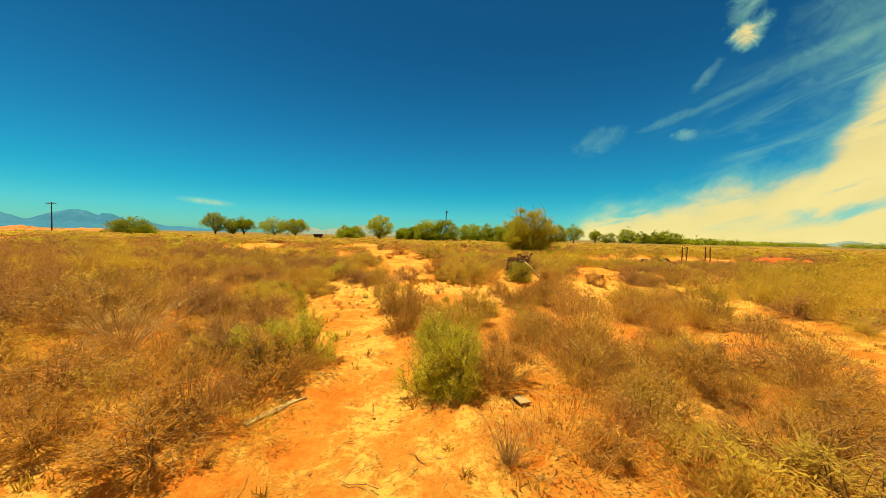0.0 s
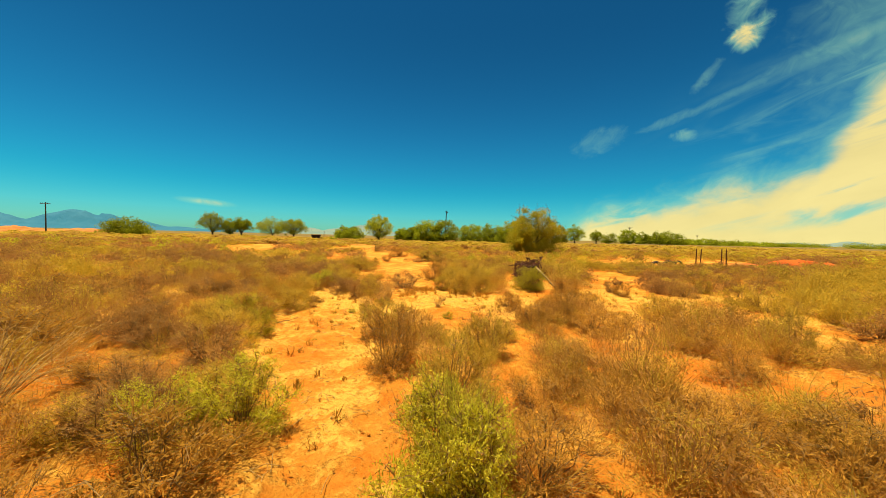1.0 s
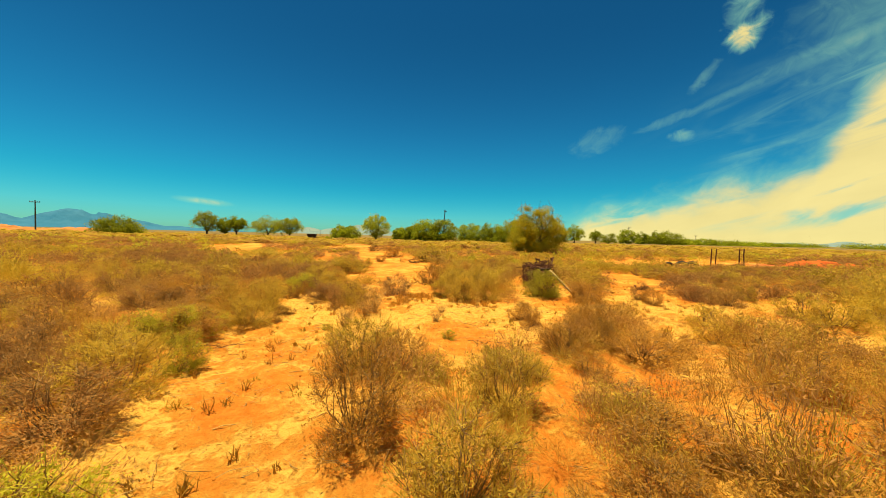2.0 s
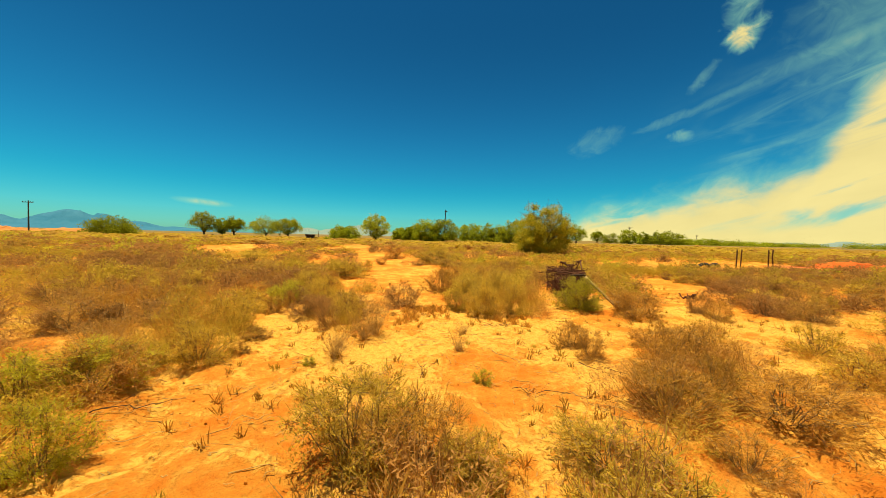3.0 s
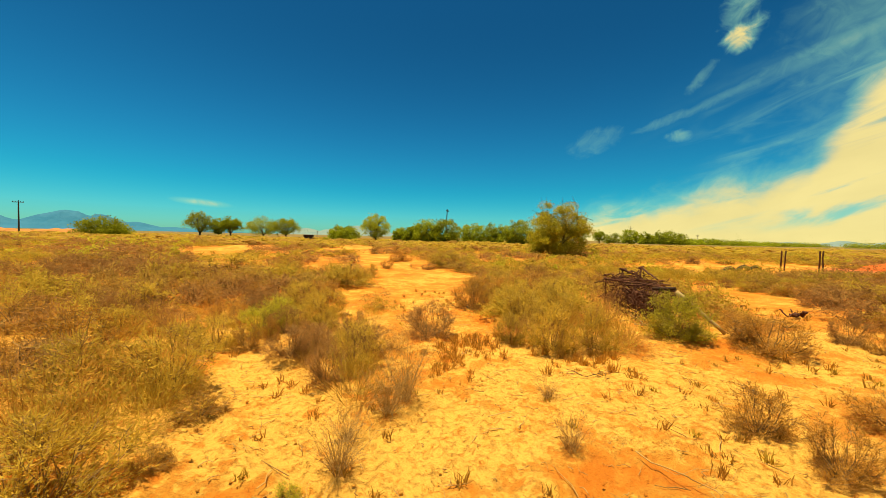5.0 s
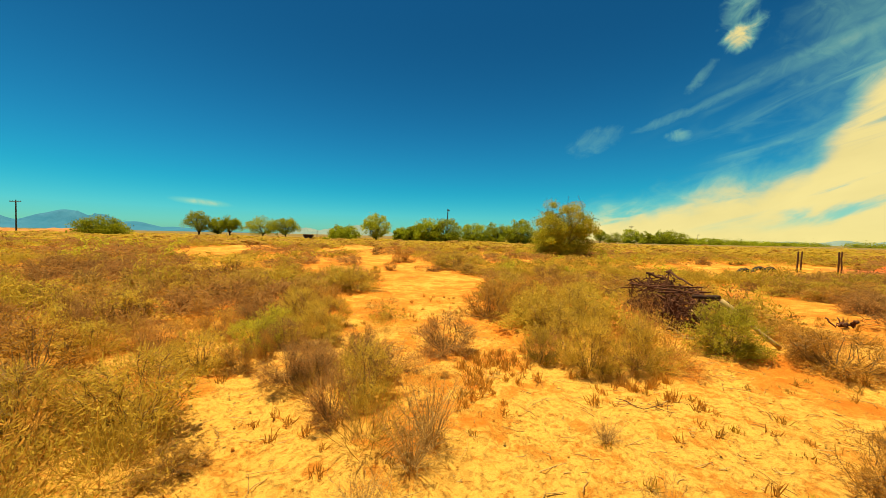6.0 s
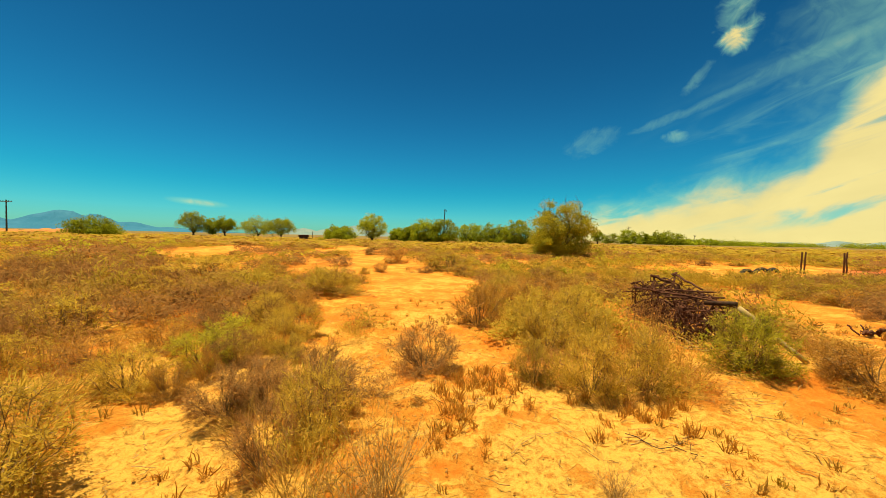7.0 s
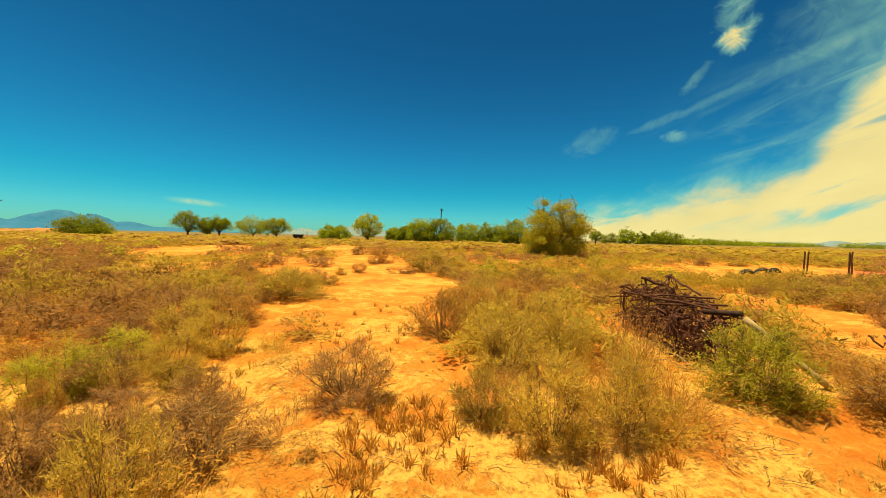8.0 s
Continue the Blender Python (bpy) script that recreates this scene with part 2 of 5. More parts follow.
SAND_PALE, SAND_MID, SAND_ORANGE = (0.66, 0.335, 0.080), (0.58, 0.228, 0.045), (0.53, 0.152, 0.026)
M_GROUND = material("desert_soil", ground_build)
M_LEAF = {
    "green": leaf("green_leaf", (0.217, 0.203, 0.0266), (0.625, 0.524, 0.0762), 0.5),
    "olive": leaf("olive_leaf", (0.268, 0.177, 0.0333), (0.692, 0.453, 0.0896), 0.52),
    "dry": leaf("dry_leaf", (0.237, 0.115, 0.028), (0.59, 0.291, 0.065), 0.45),
    "soft_olive": leaf("olive_scrub_leaf", (0.323, 0.217, 0.0394), (0.554, 0.37, 0.0699), 0.52),
    "soft_dry": leaf("dry_scrub_leaf", (0.259, 0.149, 0.0408), (0.418, 0.239, 0.0677), 0.52),
    "soft_brown": leaf("brown_scrub_leaf", (0.221, 0.11, 0.042), (0.374, 0.187, 0.0706), 0.52),
    "brown": leaf("brown_twig_leaf", (0.188, 0.0887, 0.0328), (0.474, 0.235, 0.0824), 0.45),
    "twig": leaf("dead_leaf", (0.30, 0.17, 0.05), (0.54, 0.32, 0.10), 0.3),
    "straw": leaf("straw_blade", (0.306, 0.162, 0.034), (0.51, 0.297, 0.0723), 0.3),
    "tree": leaf("mesquite_leaf", (0.113, 0.147, 0.016), (0.363, 0.372, 0.042), 0.36),
    "sunny": leaf("sunlit_tree_leaf", (0.153, 0.167, 0.0198), (0.432, 0.423, 0.0504), 0.36),
    "gold": leaf("dusty_leaf", (0.166, 0.149, 0.0185), (0.429, 0.355, 0.0458), 0.4),
}
M_STEM = stem("dry_stem", (0.25, 0.13, 0.042), (0.52, 0.31, 0.12))
# brown wood, set darker than dry_stem to carry the shade inside shrubs
M_SHRUBWOOD = stem("brown_shaded_shrub_wood", (0.115, 0.064, 0.027), (0.33, 0.188, 0.078))
M_BARK = stem("dark_bark", (0.03, 0.018, 0.01), (0.10, 0.06, 0.035), 8.0)
M_DEADWOOD = stem("weathered_dark_wood", (0.016, 0.006, 0.004), (0.15, 0.050, 0.026), 14.0)
M_GREYWOOD = stem("sun_bleached_wood", (0.26, 0.16, 0.07), (0.48, 0.33, 0.16), 14.0)
M_POST = stem("dark_post_wood", (0.05, 0.022, 0.012), (0.13, 0.06, 0.03), 9.0)
M_POLE = stem("utility_pole_wood", (0.03, 0.03, 0.035), (0.07, 0.065, 0.06), 4.0)


def ridge_build(low, high):
    def build(nt):
        p = world_place(nt)
        n = noise_out(nt, 0.006, 8, 0.65, p)
        return principled(nt, ramp(nt, n, [(0.35, low), (0.65, high)]), 1.0, 0, n, 25.0, 0.0)

    return build


# range and hills: the haze of distance is mixed into their base colours
M_RIDGE = material("haze_tinted_mountain", ridge_build((0.025, 0.125, 0.23), (0.04, 0.15, 0.26)))
M_HILL = material("haze_tinted_far_hill", ridge_build((0.13, 0.19, 0.21), (0.17, 0.22, 0.22)))
M_RED = material("bright_red_soil", ridge_build((0.50, 0.085, 0.025), (0.58, 0.14, 0.05)))
M_BANK = material("red_earth", ridge_build((0.30, 0.09, 0.035), (0.50, 0.20, 0.08)))


def rust_build(nt):
    n = noise_out(nt, 16.0, 8, 0.65, nt.nodes.new("ShaderNodeTexCoord").outputs["Object"])
    return principled(nt, ramp(nt, n, [(0.35, (0.02, 0.012, 0.009)), (0.7, (0.10, 0.04, 0.02))]), 0.7, 0.25, n, 0.01)


def rubber_build(nt):
    n = noise_out(nt, 25.0, 6, 0.6, nt.nodes.new("ShaderNodeTexCoord").outputs["Object"])
    return principled(nt, ramp(nt, n, [(0.35, (0.018, 0.016, 0.015)), (0.7, (0.06, 0.05, 0.04))]), 0.85, 0, n, 0.006)


M_RUST = material("rusted_steel", rust_build)
M_RUBBER = material("dusty_black_rubber", rubber_build)


# ---- mesh building ----
class Soup:
    """Gathers quads as arrays and makes one mesh of them."""

    def __init__(self):
        self.v, self.f, self.n = [], [], 0

    def add(self, verts, faces):
        verts, faces = np.asarray(verts, float), np.asarray(faces, int)
        self.v.append(verts)
        self.f.append(faces + self.n)
        self.n += len(verts)

    def quads(self, corners):
        """corners: (n, 4, 3), each quad on its own."""
        n = len(corners)
        self.add(corners.reshape(-1, 3), np.arange(4 * n).reshape(n, 4))

    def tube(self, points, radii, sides=5):
        points = np.asarray(points, float)
        k = len(points)
        way = np.gradient(points, axis=0)
        way /= np.linalg.norm(way, axis=1)[:, None] + 1e-9
        ref = np.where(np.abs(way[:, 2:3]) > 0.9, [[1.0, 0, 0]], [[0, 0, 1.0]])
        a = np.cross(way, ref)
        a /= np.linalg.norm(a, axis=1)[:, None] + 1e-9
        b = np.cross(way, a)
        ang = np.arange(sides) * 2 * np.pi / sides
        ring = a[:, None] * np.cos(ang)[None, :, None] + b[:, None] * np.sin(ang)[None, :, None]
        verts = points[:, None] + ring * np.asarray(radii, float)[:, None, None]
        i, j = np.meshgrid(np.arange(k - 1), np.arange(sides), indexing="ij")
        q = np.stack([i * sides + j, i * sides + (j + 1) % sides, (i + 1) * sides + (j + 1) % sides, (i + 1) * sides + j], -1).reshape(-1, 4)
        base = self.n
        self.add(verts.reshape(-1, 3), q)
        if sides == 4:
            self.f.append(np.array([[0, 3, 2, 1], [4 * k - 4, 4 * k - 3, 4 * k - 2, 4 * k - 1]]) + base)

    def mesh(self, name, mat, smooth=True):
        v, f = np.concatenate(self.v), np.concatenate(self.f)
        me = bpy.data.meshes.new(name)
        me.vertices.add(len(v))
        me.vertices.foreach_set("co", v.astype(np.float32).ravel())
        me.loops.add(f.size)
        me.loops.foreach_set("vertex_index", f.astype(np.int32).ravel())
        me.polygons.add(len(f))
        me.polygons.foreach_set("loop_start", np.arange(0, f.size, 4, dtype=np.int32))
        me.polygons.foreach_set("use_smooth", np.full(len(f), smooth))
        me.materials.append(mat)
        me.update(calc_edges=True)
        return me


def part(name, mesh, parent, label=""):
    ob = new(name, mesh)
    ob.parent = parent
    return tagged(ob, label)


def unit(v):
    return v / (np.linalg.norm(v, axis=-1, keepdims=True) + 1e-9)


def leaves_at(rng, centres, length, width, up=0.4):
    """Small pointed leaves at the centres, as one rhombic quad each."""
    n = len(centres)
    face = unit(rng.normal(size=(n, 3)) + np.array([-0.35, 0.15, 0.75]))
    d = rng.normal(size=(n, 3))
    d[:, 2] = np.abs(d[:, 2]) * 0.6 + up
    d = unit(d - face * (d * face).sum(1, keepdims=True))
    s = np.cross(d, face)
    ln = (length * rng.uniform(0.6, 1.3, n))[:, None]
    w = (width * rng.uniform(0.6, 1.3, n))[:, None]
    c = centres
    return np.stack([c - d * ln * 0.5, c + s * w * 0.5, c + d * ln * 0.5, c - s * w * 0.5], 1)


# ---- ground ----
BARE = [  # runs of bare soil: start, end, half width
    (-0.3, -4, -0.4, 2.0, 1.15), (-0.5, 2.2, -1.1, 4.9, 0.55), (-1.2, 4.9, -2.4, 7.2, 0.85), (-2.5, 7.2, -3.0, 8.9, 0.95),
    (-2.9, 9.0, -1.4, 10.4, 0.8), (-0.9, 9.3, 0.6, 10.6, 1.0), (0.0, 7.3, 0.3, 9.0, 0.55), (0.6, 10.7, 3.4, 11.8, 0.8),
    (-0.6, 11.4, 3.2, 12.1, 0.75), (3.4, 11.8, 6.5, 11.2, 0.85), (4.7, 12.2, 6.6, 16.4, 0.9), (6.6, 16.4, 7.9, 20.8, 0.75),
    (-1.4, 10.5, -1.3, 13.2, 0.65), (-1.6, 13.6, -2.5, 16.5, 0.95), (-2.5, 16.5, -2.6, 22.5, 1.7), (-3.0, 22.9, -8.0, 25.5, 2.0),
    (-8.0, 25.2, -13.6, 24.6, 1.7), (-4.5, 27.0, -7.5, 35.0, 2.0), (-11.0, 40.0, -14.0, 52.0, 2.4), (-20.5, 34.0, -24.5, 48.0, 2.4), (-17.0, 30.0, -21.0, 36.0, 1.6), (-3.2, 13.0, -4.1, 15.9, 0.4),
]
BARE_RIGHT = [
    (-5.4, 13.8, -4.8, 12.6, 0.28), (-4.8, 12.6, -4.3, 11.8, 0.38), (-4.3, 11.8, -3.7, 11.1, 0.45), (-3.7, 11.1, -3.0, 10.2, 0.55),
    (-4.1, 15.9, -4.3, 20.0, 0.5), (6.6, 9.7, 6.9, 7.4, 0.7),
    (6.9, 7.4, 6.2, 5.2, 0.65), (4.2, 5.7, 5.0, 4.8, 0.6), (10.2, 15.4, 11.2, 16.4, 0.8), (-9.0, 30.5, -15.0, 32.5, 1.3), (14.0, 29.6, 20.8, 31.2, 3.4), (12.6, 26.6, 18.5, 28.0, 2.0), (1.9, 7.5, 3.5, 5.6, 0.36), (-4.9, 4.5, -4.1, 5.1, 0.35), (22.8, 30.4, 28.0, 27.8, 1.3),
    (-2.9, 12.5, -1.5, 13.6, 0.55), (0.5, 3.3, 1.0, 3.5, 0.3), (-2.0, 2.1, -3.2, 1.6, 0.35), (-1.2, 1.6, -0.9, 2.5, 0.6), (3.0, 8.6, 3.8, 9.9, 0.25), (2.1, 7.8, 3.1, 8.1, 0.4), (8.0, 12.4, 10.5, 13.2, 0.7),
]


def bareness(x, y):
    """1 on the bare runs, 0 in the scrub."""
    x, y = np.asarray(x, float), np.asarray(y, float)
    out = np.zeros_like(x)
    wob = 0.22 * np.sin(1.9 * x + 0.7 * y) + 0.16 * np.sin(3.7 * y - 1.3 * x + 1.0) + 0.1 * np.sin(6.1 * x + 5.3 * y)
    for x0, y0, x1, y1, r in BARE + BARE_RIGHT:
        ax, ay = x1 - x0, y1 - y0
        t = np.clip(((x - x0) * ax + (y - y0) * ay) / (ax * ax + ay * ay), 0, 1)
        d = np.hypot(x - x0 - t * ax, y - y0 - t * ay)
        out = np.maximum(out, np.clip((r * (1 + 0.8 * wob) - d) / 0.3 + 0.5, 0, 1))
    return out


def s_step(v):
    v = np.clip(v, 0, 1)
    return v * v * (3 - 2 * v)


def ground_z(x, y):
    x, y = np.asarray(x, float), np.asarray(y, float)
    r = np.hypot(x, y - 5)
    near = np.exp(-(r / 40) ** 2)
    z = 0.20 * s_step((r - 21) / 26)
    z = z + near * (0.035 * np.sin(0.9 * x + 0.5) * np.sin(0.8 * y) + 0.018 * np.sin(2.3 * x - 1.7 * y) + 0.010 * np.sin(5.1 * x + 4.3 * y))
    return z - 0.05 * bareness(x, y) * near + 0.02 * near


def spread(lo, hi, step, far, grow):
    core = np.arange(lo, hi + step / 2, step)
    out, s = [], step
    left, right = [], []
    a, b = lo, hi
    while b < far or a > -far:
        s *= grow
        a, b = a - s, b + s
        left.append(a)
        right.append(b)
    return np.concatenate([left[::-1], core, right])


def lumps(shape, cell, rng):
    """Smooth random relief: a coarse random grid, blown up by cubic steps."""
    n, k = shape[0] // cell + 3, shape[1] // cell + 3
    g = rng.normal(size=(n, k))
    i, j = np.arange(shape[0]) / cell, np.arange(shape[1]) / cell
    a, b = i.astype(int), j.astype(int)
    u, v = s_step(i - a)[:, None], s_step(j - b)[None, :]
    return (g[a][:, b] * (1 - u) + g[a + 1][:, b] * u) * (1 - v) + (g[a][:, b + 1] * (1 - u) + g[a + 1][:, b + 1] * u) * v


def make_ground():
    xs, ys = spread(-6.5, 7.5, 0.07, 4600, 1.2), spread(1.0, 15, 0.07, 4600, 1.2)
    gx, gy = np.meshgrid(xs, ys, indexing="ij")
    gz = ground_z(gx, gy)
    rng = np.random.default_rng(3)
    near = np.exp(-(np.hypot(gx, gy - 8) / 11) ** 2)
    for cell, tall in ((1, 0.011), (2, 0.009), (3, 0.012), (7, 0.013)):
        gz += tall * lumps(gx.shape, cell, rng) * near
    n, k = gx.shape
    i, j = np.meshgrid(np.arange(n - 1), np.arange(k - 1), indexing="ij")
    a = i * k + j
    soup = Soup()
    soup.add(np.stack([gx, gy, gz], -1).reshape(-1, 3), np.stack([a, a + k, a + k + 1, a + 1], -1).reshape(-1, 4))
    tagged(new("ground", soup.mesh("ground", M_GROUND)), "dry sandy desert soil, orange and pale, trodden and crusted", "ground", kind="structure")


make_ground()


def on_ground(x, y, sink=0.0):
    return float(ground_z(x, y)) - sink


# ---- mountains and far ground forms ----
def make_ridge(name, dist, summits, seed, mat, label):
    """summits: bearing in degrees, height in metres, half width in degrees."""
    rng = np.random.default_rng(seed)
    lo = min(b - 2.2 * w for b, _, w in summits)
    hi = max(b + 2.2 * w for b, _, w in summits)
    n, k = 200, 12
    deg = np.linspace(lo, hi, n)
    h = np.zeros(n)
    for b, top, w in summits:
        h = np.maximum(h, top * np.exp(-(np.abs(deg - b) / w) ** 1.7))
    u = np.linspace(0, 1, n)
    h *= 1 + 0.035 * sum(np.sin(2 * np.pi * f * u + rng.uniform(0, 6)) / math.sqrt(f / 5) for f in (5, 9, 14, 23, 40))
    h *= s_step(u * 8) * s_step((1 - u) * 8)
    az, v = np.radians(deg), np.linspace(0, 1, k)
    z = h[:, None] * s_step(v)[None, :] * (1 + 0.10 * rng.normal(size=(n, k)) * (v[None, :] < 0.85)) - 3
    r = dist + v[None, :] * 600
    verts = np.stack([np.sin(az)[:, None] * r, np.cos(az)[:, None] * r, z * r / dist], -1)
    back = verts[:, -1:, :] * np.array([1.12, 1.12, 0]) - np.array([0, 0, 3.0])
    verts = np.concatenate([verts, back], 1)
    k += 1
    i, j = np.meshgrid(np.arange(n - 1), np.arange(k - 1), indexing="ij")
    a = i * k + j
    soup = Soup()
    soup.add(verts.reshape(-1, 3), np.stack([a, a + k, a + k + 1, a + 1], -1).reshape(-1, 4))
    tagged(new(name, soup.mesh(name, mat)), label, "mountain", kind="structure")


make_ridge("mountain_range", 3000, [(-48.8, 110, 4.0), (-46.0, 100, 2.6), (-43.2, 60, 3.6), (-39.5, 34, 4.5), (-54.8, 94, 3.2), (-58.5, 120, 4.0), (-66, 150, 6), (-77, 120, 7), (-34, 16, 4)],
           4, M_RIDGE, "long mountain range on the horizon, blue haze put into its colour")
make_ridge("far_hills", 3400, [(-15.4, 100, 2.4), (-12.0, 72, 2.4), (-19, 66, 3.0), (-23, 60, 3.0), (-8, 50, 2.6)], 9, M_HILL, "low hills far behind the trees, paled by haze in their colour")
make_ridge("distant_hills", 3200, [(47.0, 36, 2.4), (43, 24, 3.0), (50.5, 36, 2.4), (54, 50, 4.0), (62, 50, 5.0), (39, 16, 3.0)], 12, M_HILL, "low hills far across the plain, bluish from haze in their colour")


# ---- shrubs ----
def shrub_soups(kind, seed, rich=1.0):
    """Stems and foliage of one shrub, about one metre wide and one high: branchlets that end in lobes of fine twigs and leaves."""
    rng = np.random.default_rng(seed)
    stems, foliage = Soup(), Soup()
    n_lobe, n_twig, n_leaf, ll, lw, n_stalk = {
        "green": (46, 20, 12500, 0.027, 0.0092, 700),
        "olive": (46, 18, 7600, 0.034, 0.0090, 1500),
        "dry": (46, 22, 7600, 0.029, 0.0080, 1200),
        "brown": (46, 24, 7200, 0.028, 0.0080, 1000),
        "twig": (0, 0, 0, 0.024, 0.007, 0),
    }[kind]
    if kind == "twig":
        for i in range(46):
            a, rad, top = 2.399 * i, 0.50 * math.sqrt((i + 0.5) / 46) * rng.uniform(0.8, 1.15), rng.uniform(0.45, 1.05)
            out = np.array([math.cos(a), math.sin(a), 0.0])
            t = np.linspace(0, 1, 6)[:, None]
            pts = out * rad * (0.12 + 0.88 * t ** 1.25) + np.array([0, 0, top]) * t + rng.normal(size=(6, 3)) * 0.014 * t - np.array([0, 0, 0.03])
            stems.tube(pts, rng.uniform(0.0032, 0.0058) * np.array([1, 0.85, 0.7, 0.55, 0.4, 0.2]), 3)
            for _ in range(6):
                k = rng.integers(1, 5)
                d = unit(pts[k + 1] - pts[k] + rng.normal(size=3) * 0.10 + out * 0.04)
                e = pts[k] + d * rng.uniform(0.10, 0.30)
                stems.tube([pts[k], (pts[k] + e) / 2 + rng.normal(size=3) * 0.012, e], [0.0024, 0.0019, 0.0008], 3)
                foliage.quads(leaves_at(rng, e[None] + rng.normal(size=(2, 3)) * 0.02, ll, lw, 0.7))
        return stems, foliage
    n_leaf, n_stalk, n_twig = int(n_leaf * rich), int(n_stalk * rich), max(8, int(n_twig * rich))
    wide = rich ** -0.5
    turn = rng.uniform(0, 2 * np.pi)
    starts, ends = [], []
    for i in range(n_lobe):
        a = turn + 2.399 * i + rng.normal() * 0.3
        up = ((i * 0.7549 + 0.1) % 1.0) ** 1.5 * 1.40
        reach = rng.uniform(0.74, 1.08) if i % 4 else rng.uniform(0.25, 0.65)
        rad = 0.42 * math.cos(up) * reach
        z = 0.06 + 0.70 * math.sin(up) * reach
        size = rng.uniform(0.13, 0.20)
        out = np.array([math.cos(a), math.sin(a), 0.0])
        centre = out * rad + np.array([0, 0, z])
        foot = out * rad * 0.15 + rng.normal(size=3) * np.array([0.02, 0.02, 0])
        mid = foot * 0.45 + centre * 0.55 + rng.normal(size=3) * 0.03 + out * 0.04 - np.array([0, 0, 0.03])
        r0 = rng.uniform(0.0040, 0.0075)
        tip = centre + (out * 0.4 + np.array([0, 0, 0.7])) * size
        pts = np.array([foot - [0, 0, 0.05], foot * 0.6 + mid * 0.4, mid, centre, tip])
        stems.tube(pts, r0 * np.array([1, 0.8, 0.62, 0.42, 0.2]) * wide ** 0.5, 3)
        f = rng.uniform(0.0, 1.0, n_twig)[:, None]
        p0 = np.where(f < 0.35, mid + (centre - mid) * (f / 0.35), centre + (tip - centre) * ((f - 0.35) / 0.65) * 0.6)
        d = unit(out * 0.45 + rng.normal(size=(n_twig, 3)) * 0.75 + np.array([0, 0, 0.15 + 0.45 * z]))
        starts.append(p0)
        ends.append(p0 + d * (size * rng.uniform(0.55, 1.15, n_twig))[:, None])
    start, end = np.concatenate(starts), np.concatenate(ends)
    end[:, 2] = np.abs(end[:, 2]) + 0.01
    n = len(start)
    side = unit(np.cross(end - start, rng.normal(size=(n, 3)))) * (0.0022 * wide)
    bow = (start + end) / 2 + rng.normal(size=(n, 3)) * 0.014
    if rich > 0.4:
        stems.quads(np.stack([start - side, start + side, bow + side * 0.8, bow - side * 0.8], 1))
        stems.quads(np.stack([bow - side * 0.8, bow + side * 0.8, end + side * 0.3, end - side * 0.3], 1))
    else:
        stems.quads(np.stack([start, bow + side, end, bow - side], 1))
    # small leaves along the twigs
    pick, f = rng.integers(0, n, n_leaf), (rng.uniform(0, 1, n_leaf) ** 0.75 * 0.95 + 0.1)[:, None]
    c = start[pick] * (1 - f) + end[pick] * f + rng.normal(size=(n_leaf, 3)) * 0.012
    # the skirt of low leaves that hides the foot
    low = rng.uniform(0, 1, n_leaf) < 0.14
    a, r = rng.uniform(0, 2 * np.pi, low.sum()), 0.44 * np.sqrt(rng.uniform(0.15, 1, low.sum()))
    c[low] = np.stack([np.cos(a) * r, np.sin(a) * r, rng.uniform(0.0, 0.22, low.sum())], -1)
    c[:, 2] = np.maximum(c[:, 2], 0.02)
    foliage.quads(leaves_at(rng, c, ll * wide, lw * wide, 0.7))
    # thin flower stalks out of the lobes
    if n_stalk:
        pick = rng.integers(0, n, n_stalk)
        b0 = start[pick] * 0.5 + end[pick] * 0.5
        d = unit(unit(end[pick] - start[pick]) * 0.7 + rng.normal(size=(n_stalk, 3)) * 0.2 + np.array([0, 0, 0.8]))
        bl = rng.uniform(0.07, 0.19, n_stalk)[:, None]
        sd = unit(np.cross(d, rng.normal(size=(n_stalk, 3)))) * (0.0026 * wide)
        foliage.quads(np.stack([b0 - sd * 0.5, b0 + d * bl * 0.5 + sd, b0 + d * bl, b0 + d * bl * 0.5 - sd], 1))
    return stems, foliage


LABELS = {
    "green": "leafy green desert shrub growing from the sandy soil",
    "olive": "olive-yellow desert shrub with fine grassy stalks",
    "dry": "dry brown desert shrub with dense fine twigs",
    "brown": "dark brown twiggy desert shrub, nearly leafless",
    "twig": "bare dead shrub of thin pale twigs",
}
NAMES = {"green": "green_shrub", "olive": "olive_shrub", "dry": "dry_shrub", "brown": "brown_shrub", "twig": "dead_shrub"}
POOL = {}


def shrub(kind, x, y, w, h, turn, rich=0.85, variant=0):
    key = (kind, rich, variant)
    if key not in POOL:
        stems, foliage = shrub_soups(kind, 11 + 7 * variant + 100 * list(NAMES).index(kind) + (50 if rich > 0.4 else 0), rich)
        POOL[key] = stems.mesh("stem_cluster", M_STEM if kind == "twig" else M_SHRUBWOOD), foliage.mesh("foliage", M_LEAF[kind], False)
    root = new(NAMES[kind])
    root.empty_display_size = 0.2
    root.matrix_basis = pose(x, y, on_ground(x, y, 0.01), 0, 0, turn) @ Matrix.Diagonal((w * 1.08, w * 1.08, h * 1.08, 1))
    part("wood", POOL[key][0], root)
    part("foliage", POOL[key][1], root)
    return tagged(root, LABELS[kind], "shrub", "desert shrubs")


